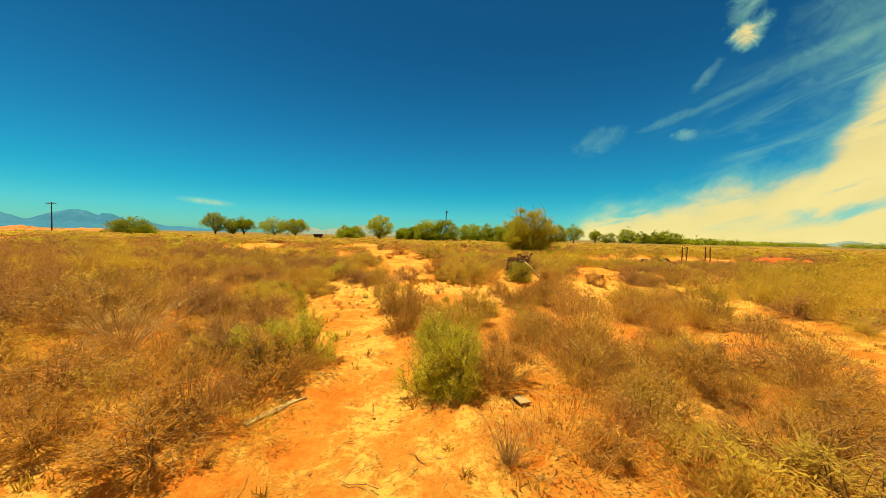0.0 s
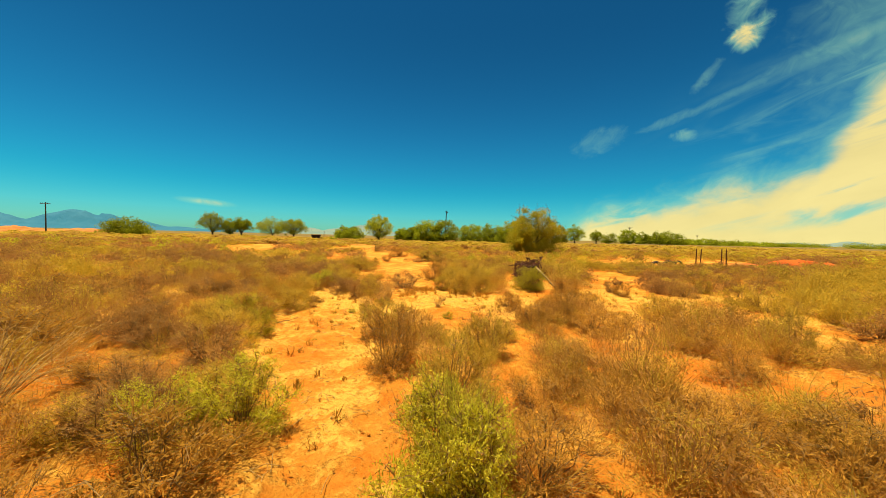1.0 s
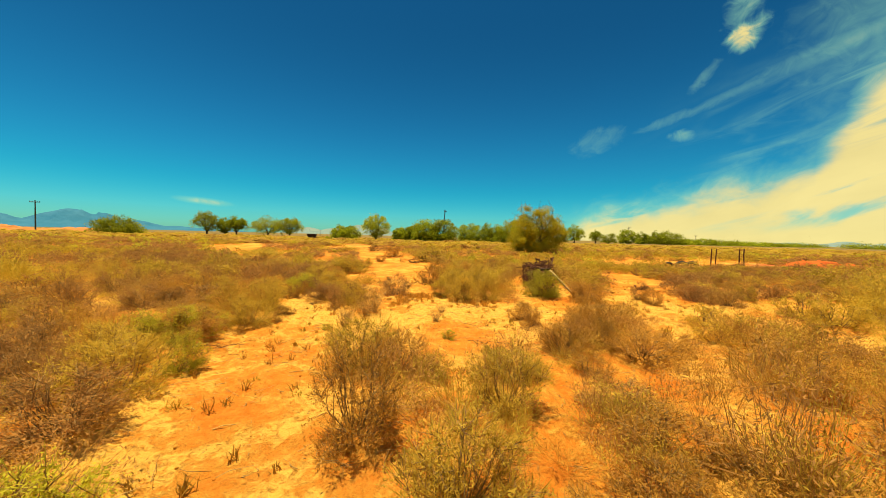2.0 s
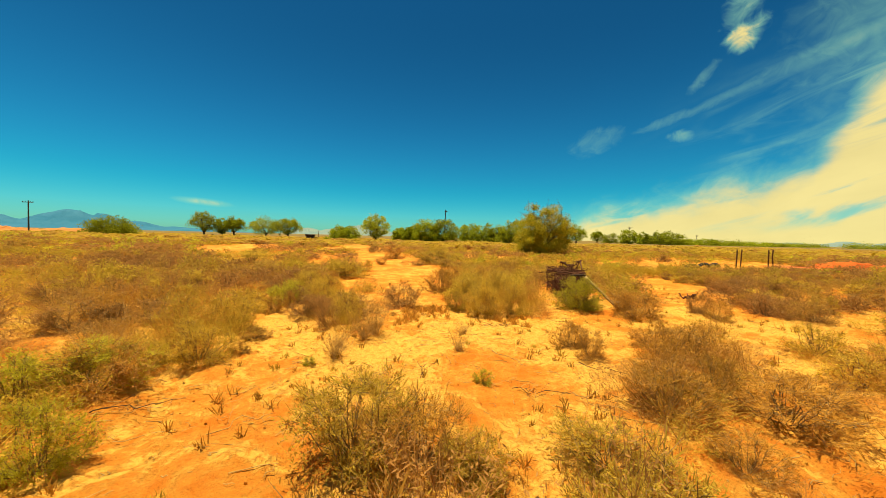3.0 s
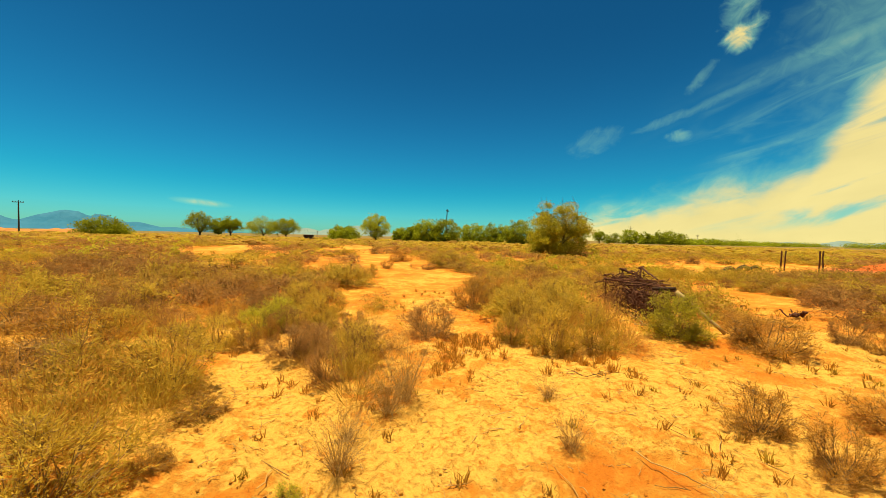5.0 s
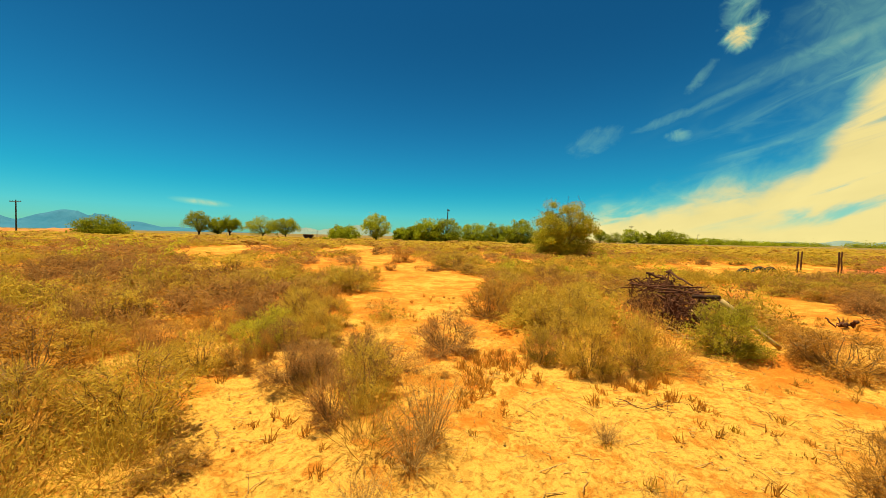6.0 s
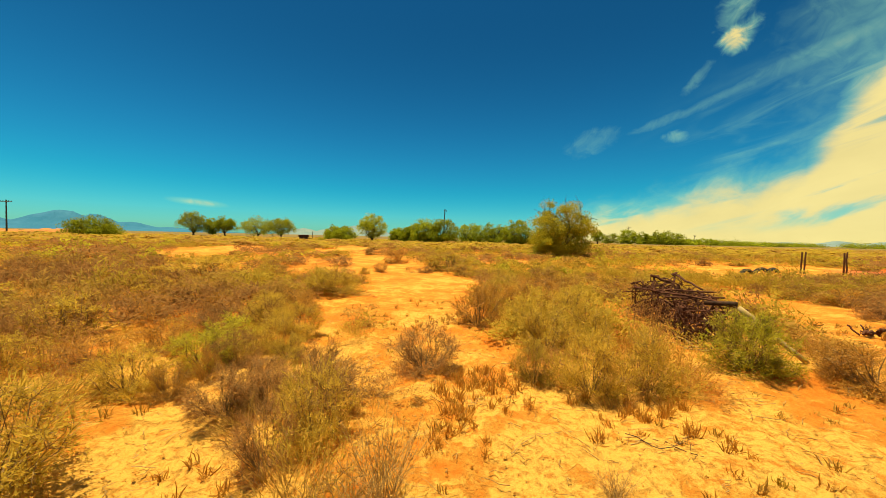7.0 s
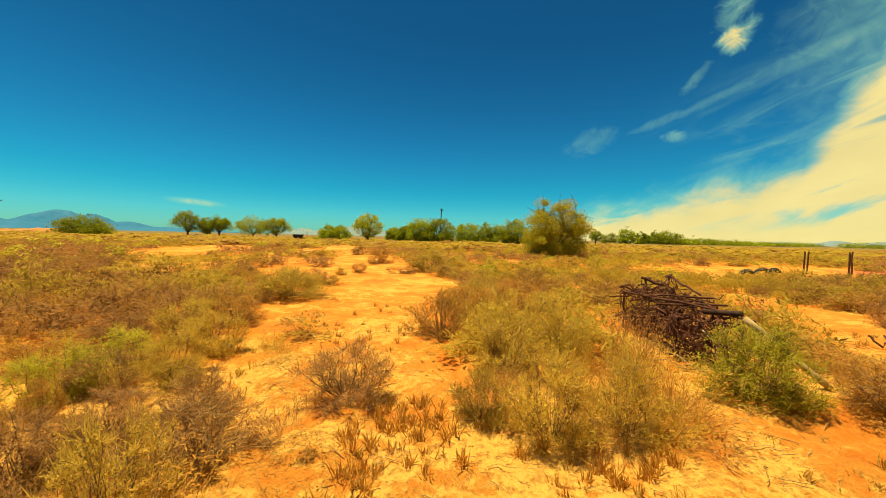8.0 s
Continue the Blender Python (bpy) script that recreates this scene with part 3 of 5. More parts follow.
# shrubs beside the way: x, y, width, height
STANDS = {
    "green": [
        (-3.37, 7.2, 0.56, 0.51), (-0.24, 9.0, 0.24, 0.18), (-2.48, 9.49, 0.2, 0.11), (2.34, 13.36, 1.0, 0.79), (2.52, 13.42, 0.78, 0.82), (-2.4, 4.2, 0.7, 0.58), (-4.5, 8.0, 0.8, 0.5),
        (-0.1, 3.72, 0.84, 0.92), (0.0, 3.60, 0.66, 0.74), (-0.2, 3.86, 0.6, 0.8), (-4.36, 8.5, 1.02, 0.5), (-1.95, 4.5, 0.85, 0.66), (-4.69, 13.71, 0.79, 0.51), (-4.56, 12.96, 0.72, 0.58),
    ],
    "olive": [
        (-4.3, 7.2, 0.9, 0.58), (-3.5, 6.5, 0.95, 0.66),
        (0.55, 7.55, 0.85, 0.36), (-0.42, 7.42, 0.5, 0.32),         (-2.25, 4.75, 0.7, 0.5),
        (-1.47, 8.74, 0.51, 0.15), (-4.4, 10.85, 0.95, 0.67), (-4.95, 10.5, 0.9, 0.6), (-3.19, 4.17, 0.6, 0.35), (1.8, 2.52, 0.61, 0.33), (-4.48, 9.87, 0.57, 0.44), (-1.30, 7.50, 0.95, 0.66),
        (-4.25, 8.92, 0.69, 0.4), (3.12, 4.77, 0.69, 0.41), (0.05, 12.6, 0.79, 0.76), (-2.6, 11.51, 0.62, 0.67), (0.71, 12.7, 0.72, 0.7), (-3.81, 9.26, 0.83, 0.56),
        (-0.54, 12.79, 0.5, 0.48), (-0.08, 5.3, 0.85, 0.66), (0.1, 4.6, 0.6, 0.45), (-3.67, 13.31, 0.59, 0.31), (-0.09, 13.95, 1.03, 0.68), (0.66, 14.25, 0.75, 0.70), (-4.7, 14.7, 0.9, 0.6), (-3.95, 13.65, 0.7, 0.5), (-5.1, 15.6, 0.9, 0.55), (-4.9, 12.3, 0.8, 0.5), (0.34, 6.61, 0.77, 0.68),
        (-4.01, 14.44, 0.78, 0.62), (5.31, 7.35, 0.69, 0.68), (-4.77, 18.48, 1.72, 0.75), (-9.97, 20.73, 2.39, 0.9), (-0.43, 7.33, 0.42, 0.2), (-9.5, 23.9, 0.9, 0.6),
        (-1.6, 26.5, 2.8, 1), (0.7, 15.2, 1.2, 0.8), (-0.1, 14.9, 1, 0.7), (-5.3, 24, 0.5, 0.35),
    ],
    "dry": [
        (-3.52, 9.66, 0.29, 0.14), (-0.82, 7.45, 0.85, 0.52), (-1.83, 12.19, 0.14, 0.07), (1.55, 7.56, 0.57, 0.31), (-3.08, 2.41, 0.67, 0.42), (1.18, 2.58, 0.5, 0.27),
        (-2.22, 2.46, 0.97, 0.44), (2.4, 4.55, 0.73, 0.4), (1.81, 9.09, 0.65, 0.47), (-4.17, 12.5, 0.28, 0.39), (3.19, 2.96, 0.93, 0.43), (1.26, 10.44, 0.57, 0.44),
        (-3.74, 10.42, 0.49, 0.19), (1.53, 4.92, 0.74, 0.37), (2.13, 4.95, 0.74, 0.33), (0.71, 4.97, 0.76, 0.41), (-2.38, 2.99, 0.76, 0.59), (1.84, 3.26, 0.79, 0.5),
        (1.45, 8.34, 0.8, 0.47), (3.32, 13.25, 0.51, 0.46), (-3.92, 3.3, 1.13, 0.55), (-3.96, 5.21, 0.92, 0.35), (2.18, 8.7, 0.65, 0.48), (3.29, 8.78, 0.72, 0.37),
        (-4.35, 12.21, 0.48, 0.36), (2.45, 10.44, 0.71, 0.31), (-5.59, 13.61, 0.78, 0.41), (1.48, 5.97, 0.8, 0.42), (3.53, 6.11, 0.81, 0.45), (1.74, 4.19, 0.88, 0.49),
        (2.99, 4.29, 0.96, 0.44), (-0.94, 6.02, 0.89, 0.83), (-5.91, 12.92, 0.79, 0.35), (1.3, 9.83, 0.47, 0.39), (3.76, 7.3, 1.04, 0.51), (-0.96, 15.57, 1.05, 0.82),
        (-6.24, 5.71, 1.94, 0.73), (-4.65, 15.93, 1.12, 0.52), (2.57, 8.36, 1.15, 0.47), (-4.15, 8.36, 0.87, 0.53), (5.11, 12.67, 0.51, 0.46), (3.45, 12.85, 1.2, 0.62),
        (-5, 30.5, 1.8, 1), (-4.8, 25, 0.7, 0.45), (-0.4, 16.6, 1.3, 0.7), (0.5, 17.2, 1.3, 0.7),
    ],
    "brown": [
        (-5.0, 6.7, 1.0, 0.55), (-4.4, 6.4, 0.9, 0.5), (-5.3, 7.4, 1.1, 0.55), (-2.85, 4.3, 0.85, 0.5), (-3.2, 4.75, 0.8, 0.5),
        (-3.0, 12.75, 0.6, 0.45), (-5.3, 14.4, 0.9, 0.5), (-4.2, 13.05, 0.7, 0.45), (-3.3, 12.05, 0.6, 0.42),
        (-2.64, 12.16, 0.93, 0.45), (-2.84, 11.15, 0.51, 0.51), (-3.5, 12.42, 0.68, 0.35), (-3.53, 11.84, 0.7, 0.45), (-1.85, 13.17, 0.99, 0.61), (4.12, 4.1, 1.03, 0.48),
        (-3.21, 5.84, 0.94, 0.56), (-6.56, 10.27, 1.24, 0.53), (5.05, 13.25, 0.54, 0.53), (-5.96, 10.7, 1.34, 0.47),
    ],
    "twig": [
        (-2.25, 9.8, 0.55, 0.40), (-0.43, 11, 0.39, 0.23), (-1.92, 10.85, 0.66, 0.62), (0.42, 2.52, 0.45, 0.44), (-0.51, 10.04, 0.37, 0.34), (-2.04, 10.6, 0.64, 0.46),
        (-4.54, 4.59, 1.71, 0.93), (-2.3, 10.16, 0.42, 0.25),
    ],
}
placed = []
chance = random.Random(5)
for kind, rows in STANDS.items():
    for i, (x, y, w, h) in enumerate(rows):
        shrub(kind, x, y, w, h, chance.uniform(0, 360), 0.85, i % 3)
        placed.append((x, y, w * 0.42))


def scatter_shrubs(limit=300):
    """The scrub between the named shrubs, thick away from the bare runs."""
    rng = np.random.default_rng(21)
    made = tries = 0
    while made < limit and tries < 14000:
        tries += 1
        y = 1.6 + 24.0 * rng.uniform() ** 0.95
        x = rng.uniform(-1, 1) * (4.5 + 0.62 * y)
        if bareness(x, y) > 0.15 or (abs(x + 0.5) < 0.7 and y < 1.5):
            continue
        w = rng.uniform(0.55, 1.15)
        near = min(math.hypot(x - a, y - b) - r for a, b, r in placed)
        if near < w * 0.30 or bareness(x + 0.3, y) + bareness(x - 0.3, y) > 0.6:
            continue
        if -1.5 < x < 1.0 and 4.9 < y < 11.5 or 1.0 < x < 4.2 and 12.6 < y < 17.2 or math.hypot(x - 6.1, y - 15.5) < 0.8:
            continue
        patch = math.sin(0.8 * x + 0.6) * math.sin(0.55 * y + 0.9) + rng.normal() * 0.55 - 0.38 * (x < -2.4)
        kind = "brown" if patch < -0.55 else "dry" if patch < 0.35 else "olive" if patch < 1.0 else "green"
        if x > 1.0 and y < 9 and kind in ("green", "olive"):
            kind = "dry" if patch < 1.0 else "olive"
        if rng.uniform() < 0.05:
            kind = "twig"
        tall = rng.uniform(0.38, 0.62) * (0.85 + 0.25 * (w > 0.9)) * (0.8 if x > 1 and y < 8 else 1.0)
        tall *= 0.85 if y > 16 else 1.0
        near_way = -5.6 < x < 2.8 and y < 15.0
        if kind == "green" and not near_way:
            kind = "olive"
        shrub(kind, x, y, w, tall, rng.uniform(0, 360), 0.58 if near_way else 0.26, int(rng.integers(0, 3)))
        placed.append((x, y, w * 0.42))
        made += 1


scatter_shrubs()
for i in range(34):
    x, y = chance.choice((-1, 1)) * chance.uniform(1.9, 7.0) - 0.3, chance.uniform(-4.5, 1.6)
    if bareness(x, y) < 0.1:
        shrub(("dry", "olive")[i % 2], x, y, chance.uniform(0.6, 1.1), chance.uniform(0.4, 0.6), chance.uniform(0, 360), 0.26, i % 3)


def leaf_clump(rng, count, length, width, stalks):
    """One low rounded clump of scrub, about a metre wide and high: lobes of small leaves and a few thin stalks."""
    lobes = 11
    a, up = 2.399 * np.arange(lobes) + rng.uniform(0, 6), ((np.arange(lobes) * 0.7549 + 0.1) % 1.0) * 1.40
    reach = rng.uniform(0.65, 1.1, lobes)
    centre = np.stack([np.cos(a) * np.cos(up) * reach * 0.38, np.sin(a) * np.cos(up) * reach * 0.38, 0.06 + 0.66 * np.sin(up) * reach], -1)
    size = rng.uniform(0.15, 0.24, lobes)
    k = rng.integers(0, lobes, count)
    d = unit(rng.normal(size=(count, 3))) * (rng.uniform(0, 1, count) ** 0.5)[:, None]
    c = centre[k] + d * size[k][:, None]
    c[:, 2] = np.abs(c[:, 2]) + 0.01
    soup = Soup()
    soup.quads(leaves_at(rng, c, length, width, 1.2))
    if stalks:
        k = rng.integers(0, lobes, stalks)
        tip = centre[k] + unit(rng.normal(size=(stalks, 3)) + np.array([0, 0, 0.9])) * (size[k] * rng.uniform(0.9, 1.6, stalks))[:, None]
        foot = centre[k] * np.array([0.5, 0.5, 0.25]) + rng.normal(size=(stalks, 3)) * np.array([0.05, 0.05, 0.02])
        s = unit(np.cross(tip - foot, rng.normal(size=(stalks, 3)))) * width * 0.22
        soup.quads(np.stack([foot - s * 0.6, (foot + tip) / 2 + s, tip, (foot + tip) / 2 - s], 1))
    return soup


def blade_clump(rng, count, width):
    """One tuft of dry grass, about a metre wide and high: thin blades that fan out from the soil."""
    a = rng.uniform(0, 2 * np.pi, count)
    r = np.sqrt(rng.uniform(0, 1, count)) * 0.34
    root = np.stack([np.cos(a) * r, np.sin(a) * r, rng.uniform(-0.02, 0.15, count)], -1)
    d = unit(np.stack([np.cos(a) * r * 1.3, np.sin(a) * r * 1.3, np.full(count, 0.62)], -1) + rng.normal(size=(count, 3)) * 0.26)
    ln = (rng.uniform(0.35, 0.85, count) * (1.05 - r))[:, None]
    s = unit(np.cross(d, rng.normal(size=(count, 3)))) * width * rng.uniform(0.6, 1.3, count)[:, None] / 2
    soup = Soup()
    mid = root + d * ln * 0.6
    tip = mid + unit(d + rng.normal(size=(count, 3)) * 0.3) * ln * 0.4
    soup.quads(np.stack([root - s * 0.6, root + s * 0.6, mid + s, mid - s], 1))
    soup.quads(np.stack([mid - s, mid + s, tip + s * 0.15, tip - s * 0.15], 1))
    return soup


def brush(name, kind, seed, y0, y1, spacing, blades, size, tall, label, side=1.45, grow=0.0, strip=0, share=None):
    """Scrub too dense to count, joined: low clumps set side by side wherever the soil is not bare."""
    rng = np.random.default_rng(seed)
    soups = [(blade_clump if len(blades) == 2 else leaf_clump)(rng, *blades) for _ in range(4)]
    bases = [(np.concatenate(f.v), np.concatenate(f.f)) for f in soups]
    leafy = Soup()
    y = y0
    while y < y1:
        step = spacing * (1 + grow * (y - y0))
        half = 5 + side * max(y, 6.0)
        for x in np.arange(-half, half, step):
            px, py = x + rng.uniform(-0.5, 0.5) * step, y + rng.uniform(-0.5, 0.5) * step
            patch = math.sin(0.5 * px + 1.3 * seed) * math.sin(0.37 * py + 2.1 * seed) + 0.5 * math.sin(0.13 * px - 0.21 * py + seed) + rng.normal() * 0.45
            pick, w, h, turn = rng.integers(0, 4), rng.uniform(0.7, 1.35), rng.uniform(0.55, 1.3), rng.uniform(0, 6.28)
            inside = -6.8 < px < 6.0 and 1.0 < py < 14.5
            if strip and inside != (strip == 1):
                continue
            if share is not None:
                spot = math.sin(0.42 * px + 1.0) * math.sin(0.50 * py + 0.4) + 0.55 * math.sin(0.23 * px - 0.31 * py + 2.0) + 0.28 * rng.normal() - 0.38 * float(s_step((-px - 3.0) / 4.0)) + 0.12 * float(s_step(px / 4.0))
                if not share[0] < spot < share[1]:
                    continue
                patch = 1.0
            if py < 2.0 and abs(px + 0.3) < 1.6:
                continue
            if patch < -0.85 or bareness(px, py) > 0.05 or abs(px - 2.6) < 0.95 and 12.8 < py < 16.7:
                continue
            swell = math.sin(1.9 * px + 0.9 * py + seed) * math.sin(1.5 * py - 0.8 * px + 2.0 * seed) + 0.6 * math.sin(0.55 * px + 3.0) * math.sin(0.62 * py + 1.0)
            if swell < (-0.75 if share is None else -1.1):
                continue
            w, h = w * (1.0 + 0.25 * swell) * size * (1 + 0.5 * grow * (y - y0)), h * tall * (1.0 + 0.75 * swell)
            c, s = math.cos(turn) * w, math.sin(turn) * w
            move = np.array([[c, s, 0], [-s, c, 0], [0, 0, h]])
            at = np.array([px, py, float(ground_z(px, py)) - 0.01])
            leafy.add(bases[pick][0] @ move + at, bases[pick][1])
        y += step
    tagged(new(name, leafy.mesh(name, M_LEAF[kind], False)), label, "scrub", kind="stuff")


NEAR, BESIDE, MID = (500, 0.046, 0.0098, 90), (400, 0.078, 0.0155, 60), (230, 0.125, 0.026, 16)
STRAW, FIELD, FAR = (150, 0.0075), (110, 0.20, 0.048, 0), (34, 0.45, 0.13, 0)
brush("dry_brush", "dry", 1, 1.9, 14.5, 0.56, NEAR, 0.80, 0.46, "low dry brown brush filling the ground between shrubs", 0.80, 0.0, 1)
brush("olive_brush", "olive", 2, 2.1, 14.5, 0.74, NEAR, 0.82, 0.46, "low olive brush filling the ground between shrubs", 0.80, 0.0, 1)
brush("straw_grass", "straw", 17, 1.9, 12.0, 0.95, STRAW, 0.62, 0.34, "golden dry grass standing between the shrubs", 0.80, 0.0, 1)
brush("brown_brush", "brown", 27, 1.9, 14.5, 0.66, NEAR, 0.90, 0.52, "low twiggy brown brush filling the ground between shrubs", 0.80, 0.0, 1)
BROWN_AT, DRY_AT, OLIVE_AT = (-9, -0.28), (-0.44, 0.16), (-0.04, 9)
brush("brown_brush", "soft_brown", 23, 2.3, 14.5, 0.52, BESIDE, 0.85, 0.56, "low dark brown twiggy brush beside the way", 0.95, 0.0, 2, BROWN_AT)
brush("dry_brush", "soft_dry", 3, 2.3, 14.5, 0.52, BESIDE, 0.85, 0.52, "low dry brown brush beside the way", 0.95, 0.0, 2, DRY_AT)
brush("olive_brush", "soft_olive", 4, 2.3, 14.5, 0.52, BESIDE, 0.88, 0.60, "low olive brush beside the way", 0.95, 0.0, 2, OLIVE_AT)
brush("brown_brush", "soft_brown", 24, 14.3, 24.2, 0.56, MID, 0.95, 0.47, "dense soft dark brown brush past the wood pile", 1.15, 0.0, 0, BROWN_AT)
brush("dry_brush", "soft_dry", 13, 14.3, 24.2, 0.56, MID, 0.95, 0.45, "dense soft brown brush past the wood pile", 1.15, 0.0, 0, DRY_AT)
brush("olive_brush", "soft_olive", 14, 14.3, 24.2, 0.56, MID, 0.95, 0.50, "dense soft olive brush past the wood pile", 1.15, 0.0, 0, OLIVE_AT)
brush("brown_scrub", "soft_brown", 25, 24.0, 48.0, 0.78, FIELD, 1.2, 0.43, "dense dark brown scrub covering the plain", 1.2, 0.018, 0, BROWN_AT)
brush("dry_scrub", "soft_dry", 5, 24.0, 48.0, 0.78, FIELD, 1.2, 0.43, "dense dry brown scrub covering the plain", 1.2, 0.018, 0, DRY_AT)
brush("olive_scrub", "soft_olive", 6, 24.0, 48.0, 0.78, FIELD, 1.2, 0.43, "dense olive scrub covering the plain", 1.2, 0.018, 0, OLIVE_AT)
brush("green_scrub", "green", 7, 25.0, 48.0, 3.0, FIELD, 1.3, 0.55, "scattered green scrub on the plain", 1.2, 0.018)
brush("far_dry_scrub", "soft_dry", 8, 47.0, 135.0, 1.9, FAR, 2.6, 0.45, "distant dry brown scrub covering the plain", 1.25, 0.012)
brush("far_olive_scrub", "soft_olive", 9, 47.0, 135.0, 1.9, FAR, 2.6, 0.45, "distant olive scrub covering the plain", 1.25, 0.012)
brush("dry_brush", "soft_dry", 15, -5.0, 2.3, 0.85, BESIDE, 0.9, 0.48, "dry brown brush beside the start of the way", 0.6)
brush("olive_brush", "soft_olive", 16, -5.0, 2.3, 1.0, BESIDE, 0.9, 0.48, "olive brush beside the start of the way", 0.6)
brush("dry_scrub", "soft_dry", 18, -30.0, -4.6, 1.6, FIELD, 1.9, 0.5, "dry brown scrub behind the start of the way", 3.0)
brush("olive_scrub", "soft_olive", 19, -30.0, -4.6, 1.9, FIELD, 1.9, 0.5, "olive scrub behind the start of the way", 3.0)


# ---- small cover on the bare soil ----
def tufts(name, count, box, seed, kind, tall, blades, label):
    rng = np.random.default_rng(seed)
    x, y = rng.uniform(box[0], box[1], count), rng.uniform(box[2], box[3], count)
    keep = (bareness(x, y) > 0.2) & (np.sin(2.1 * x + seed) + np.sin(1.7 * y + 2 * seed) + rng.normal(size=count) * 0.5 > 0.1)
    x, y = x[keep], y[keep]
    n = len(x)
    base = np.stack([x, y, ground_z(x, y) - 0.008], -1)
    base = np.repeat(base, blades, 0) + rng.normal(size=(n * blades, 3)) * np.array([0.022, 0.022, 0])
    d = unit(rng.normal(size=base.shape) * 0.38 + np.array([0, 0, 1.0]))
    ln = (np.repeat(rng.uniform(0.5, 1.2, n), blades) * rng.uniform(0.5, 1.2, len(base)) * tall)[:, None]
    s = unit(np.cross(d, rng.normal(size=base.shape))) * 0.0045
    mid = base + d * ln * 0.6
    tip = mid + unit(d + rng.normal(size=d.shape) * 0.3) * ln * 0.4
    soup = Soup()
    soup.quads(np.stack([base - s, base + s, mid + s, mid - s], 1))
    soup.quads(np.stack([mid - s, mid + s, tip + s * 0.2, tip - s * 0.2], 1))
    tagged(new(name, soup.mesh(name, M_LEAF[kind], False)), label, "grass", kind="stuff")


tufts("dry_grass", 1000, (-6, 8, 1.5, 18), 31, "straw", 0.11, 16, "short dry straw tufts on the bare soil")
tufts("brown_weeds", 650, (-5, 7, 1.5, 18), 32, "dry", 0.13, 14, "small brown dead weeds on the bare soil")
tufts("weed_patch", 260, (-1.7, 0.9, 11.2, 13.2), 37, "dry", 0.14, 20, "patch of small upright brown weeds on pale soil")
tufts("green_sprouts", 120, (-4, 5, 2.0, 16), 33, "olive", 0.10, 22, "small olive sprouts on the bare soil")


def litter(name, count, seed, box, label):
    """Loose twigs that lie on the soil."""
    rng = np.random.default_rng(seed)
    soup = Soup()
    for _ in range(count):
        x, y = rng.uniform(box[0], box[1]), rng.uniform(box[2], box[3])
        a, ln = rng.uniform(0, np.pi), 0.03 + 0.30 * rng.uniform() ** 2.5
        t = np.linspace(-0.5, 0.5, 4) * ln
        bend = rng.normal(size=4) * 0.012
        px, py = x + t * np.cos(a) - bend * np.sin(a), y + t * np.sin(a) + bend * np.cos(a)
        r = rng.uniform(0.002, 0.005)
        soup.tube(np.stack([px, py, ground_z(px, py) + r + 0.006 + np.abs(rng.normal(size=4)) * 0.006], -1), [r, r, r * 0.8, r * 0.5], 3)
    tagged(new(name, soup.mesh(name, M_STEM)), label, "twigs", kind="stuff")


litter("twig_litter", 3600, 41, (-5, 6, 1.5, 16), "scattered dry twigs lying on the soil")


def clods(name, count, seed, box, label):
    rng = np.random.default_rng(seed)
    soup = Soup()
    x, y = rng.uniform(box[0], box[1], count), rng.uniform(box[2], box[3], count)
    keep = bareness(x, y) > 0.25
    for px, py in zip(x[keep], y[keep]):
        r = 0.004 + 0.012 * rng.uniform() ** 3
        k = rng.uniform(0.7, 1.3, (5, 1)) * r
        ring = np.array([-0.6, 0.2, 0.8, 1.0])
        pts = np.stack([np.full(4, px), np.full(4, py), float(ground_z(px, py)) + ring * r * 0.7], -1)
        soup.tube(pts, r * np.array([0.9, 1.0, 0.6, 0.05]) * rng.uniform(0.8, 1.2, 4), 5)
    tagged(new(name, soup.mesh(name, M_GROUND, False)), label, "soil clods", kind="stuff")


clods("soil_clods", 6000, 43, (-5, 7, 1.5, 17), "small crumbs and clods of the sandy soil")


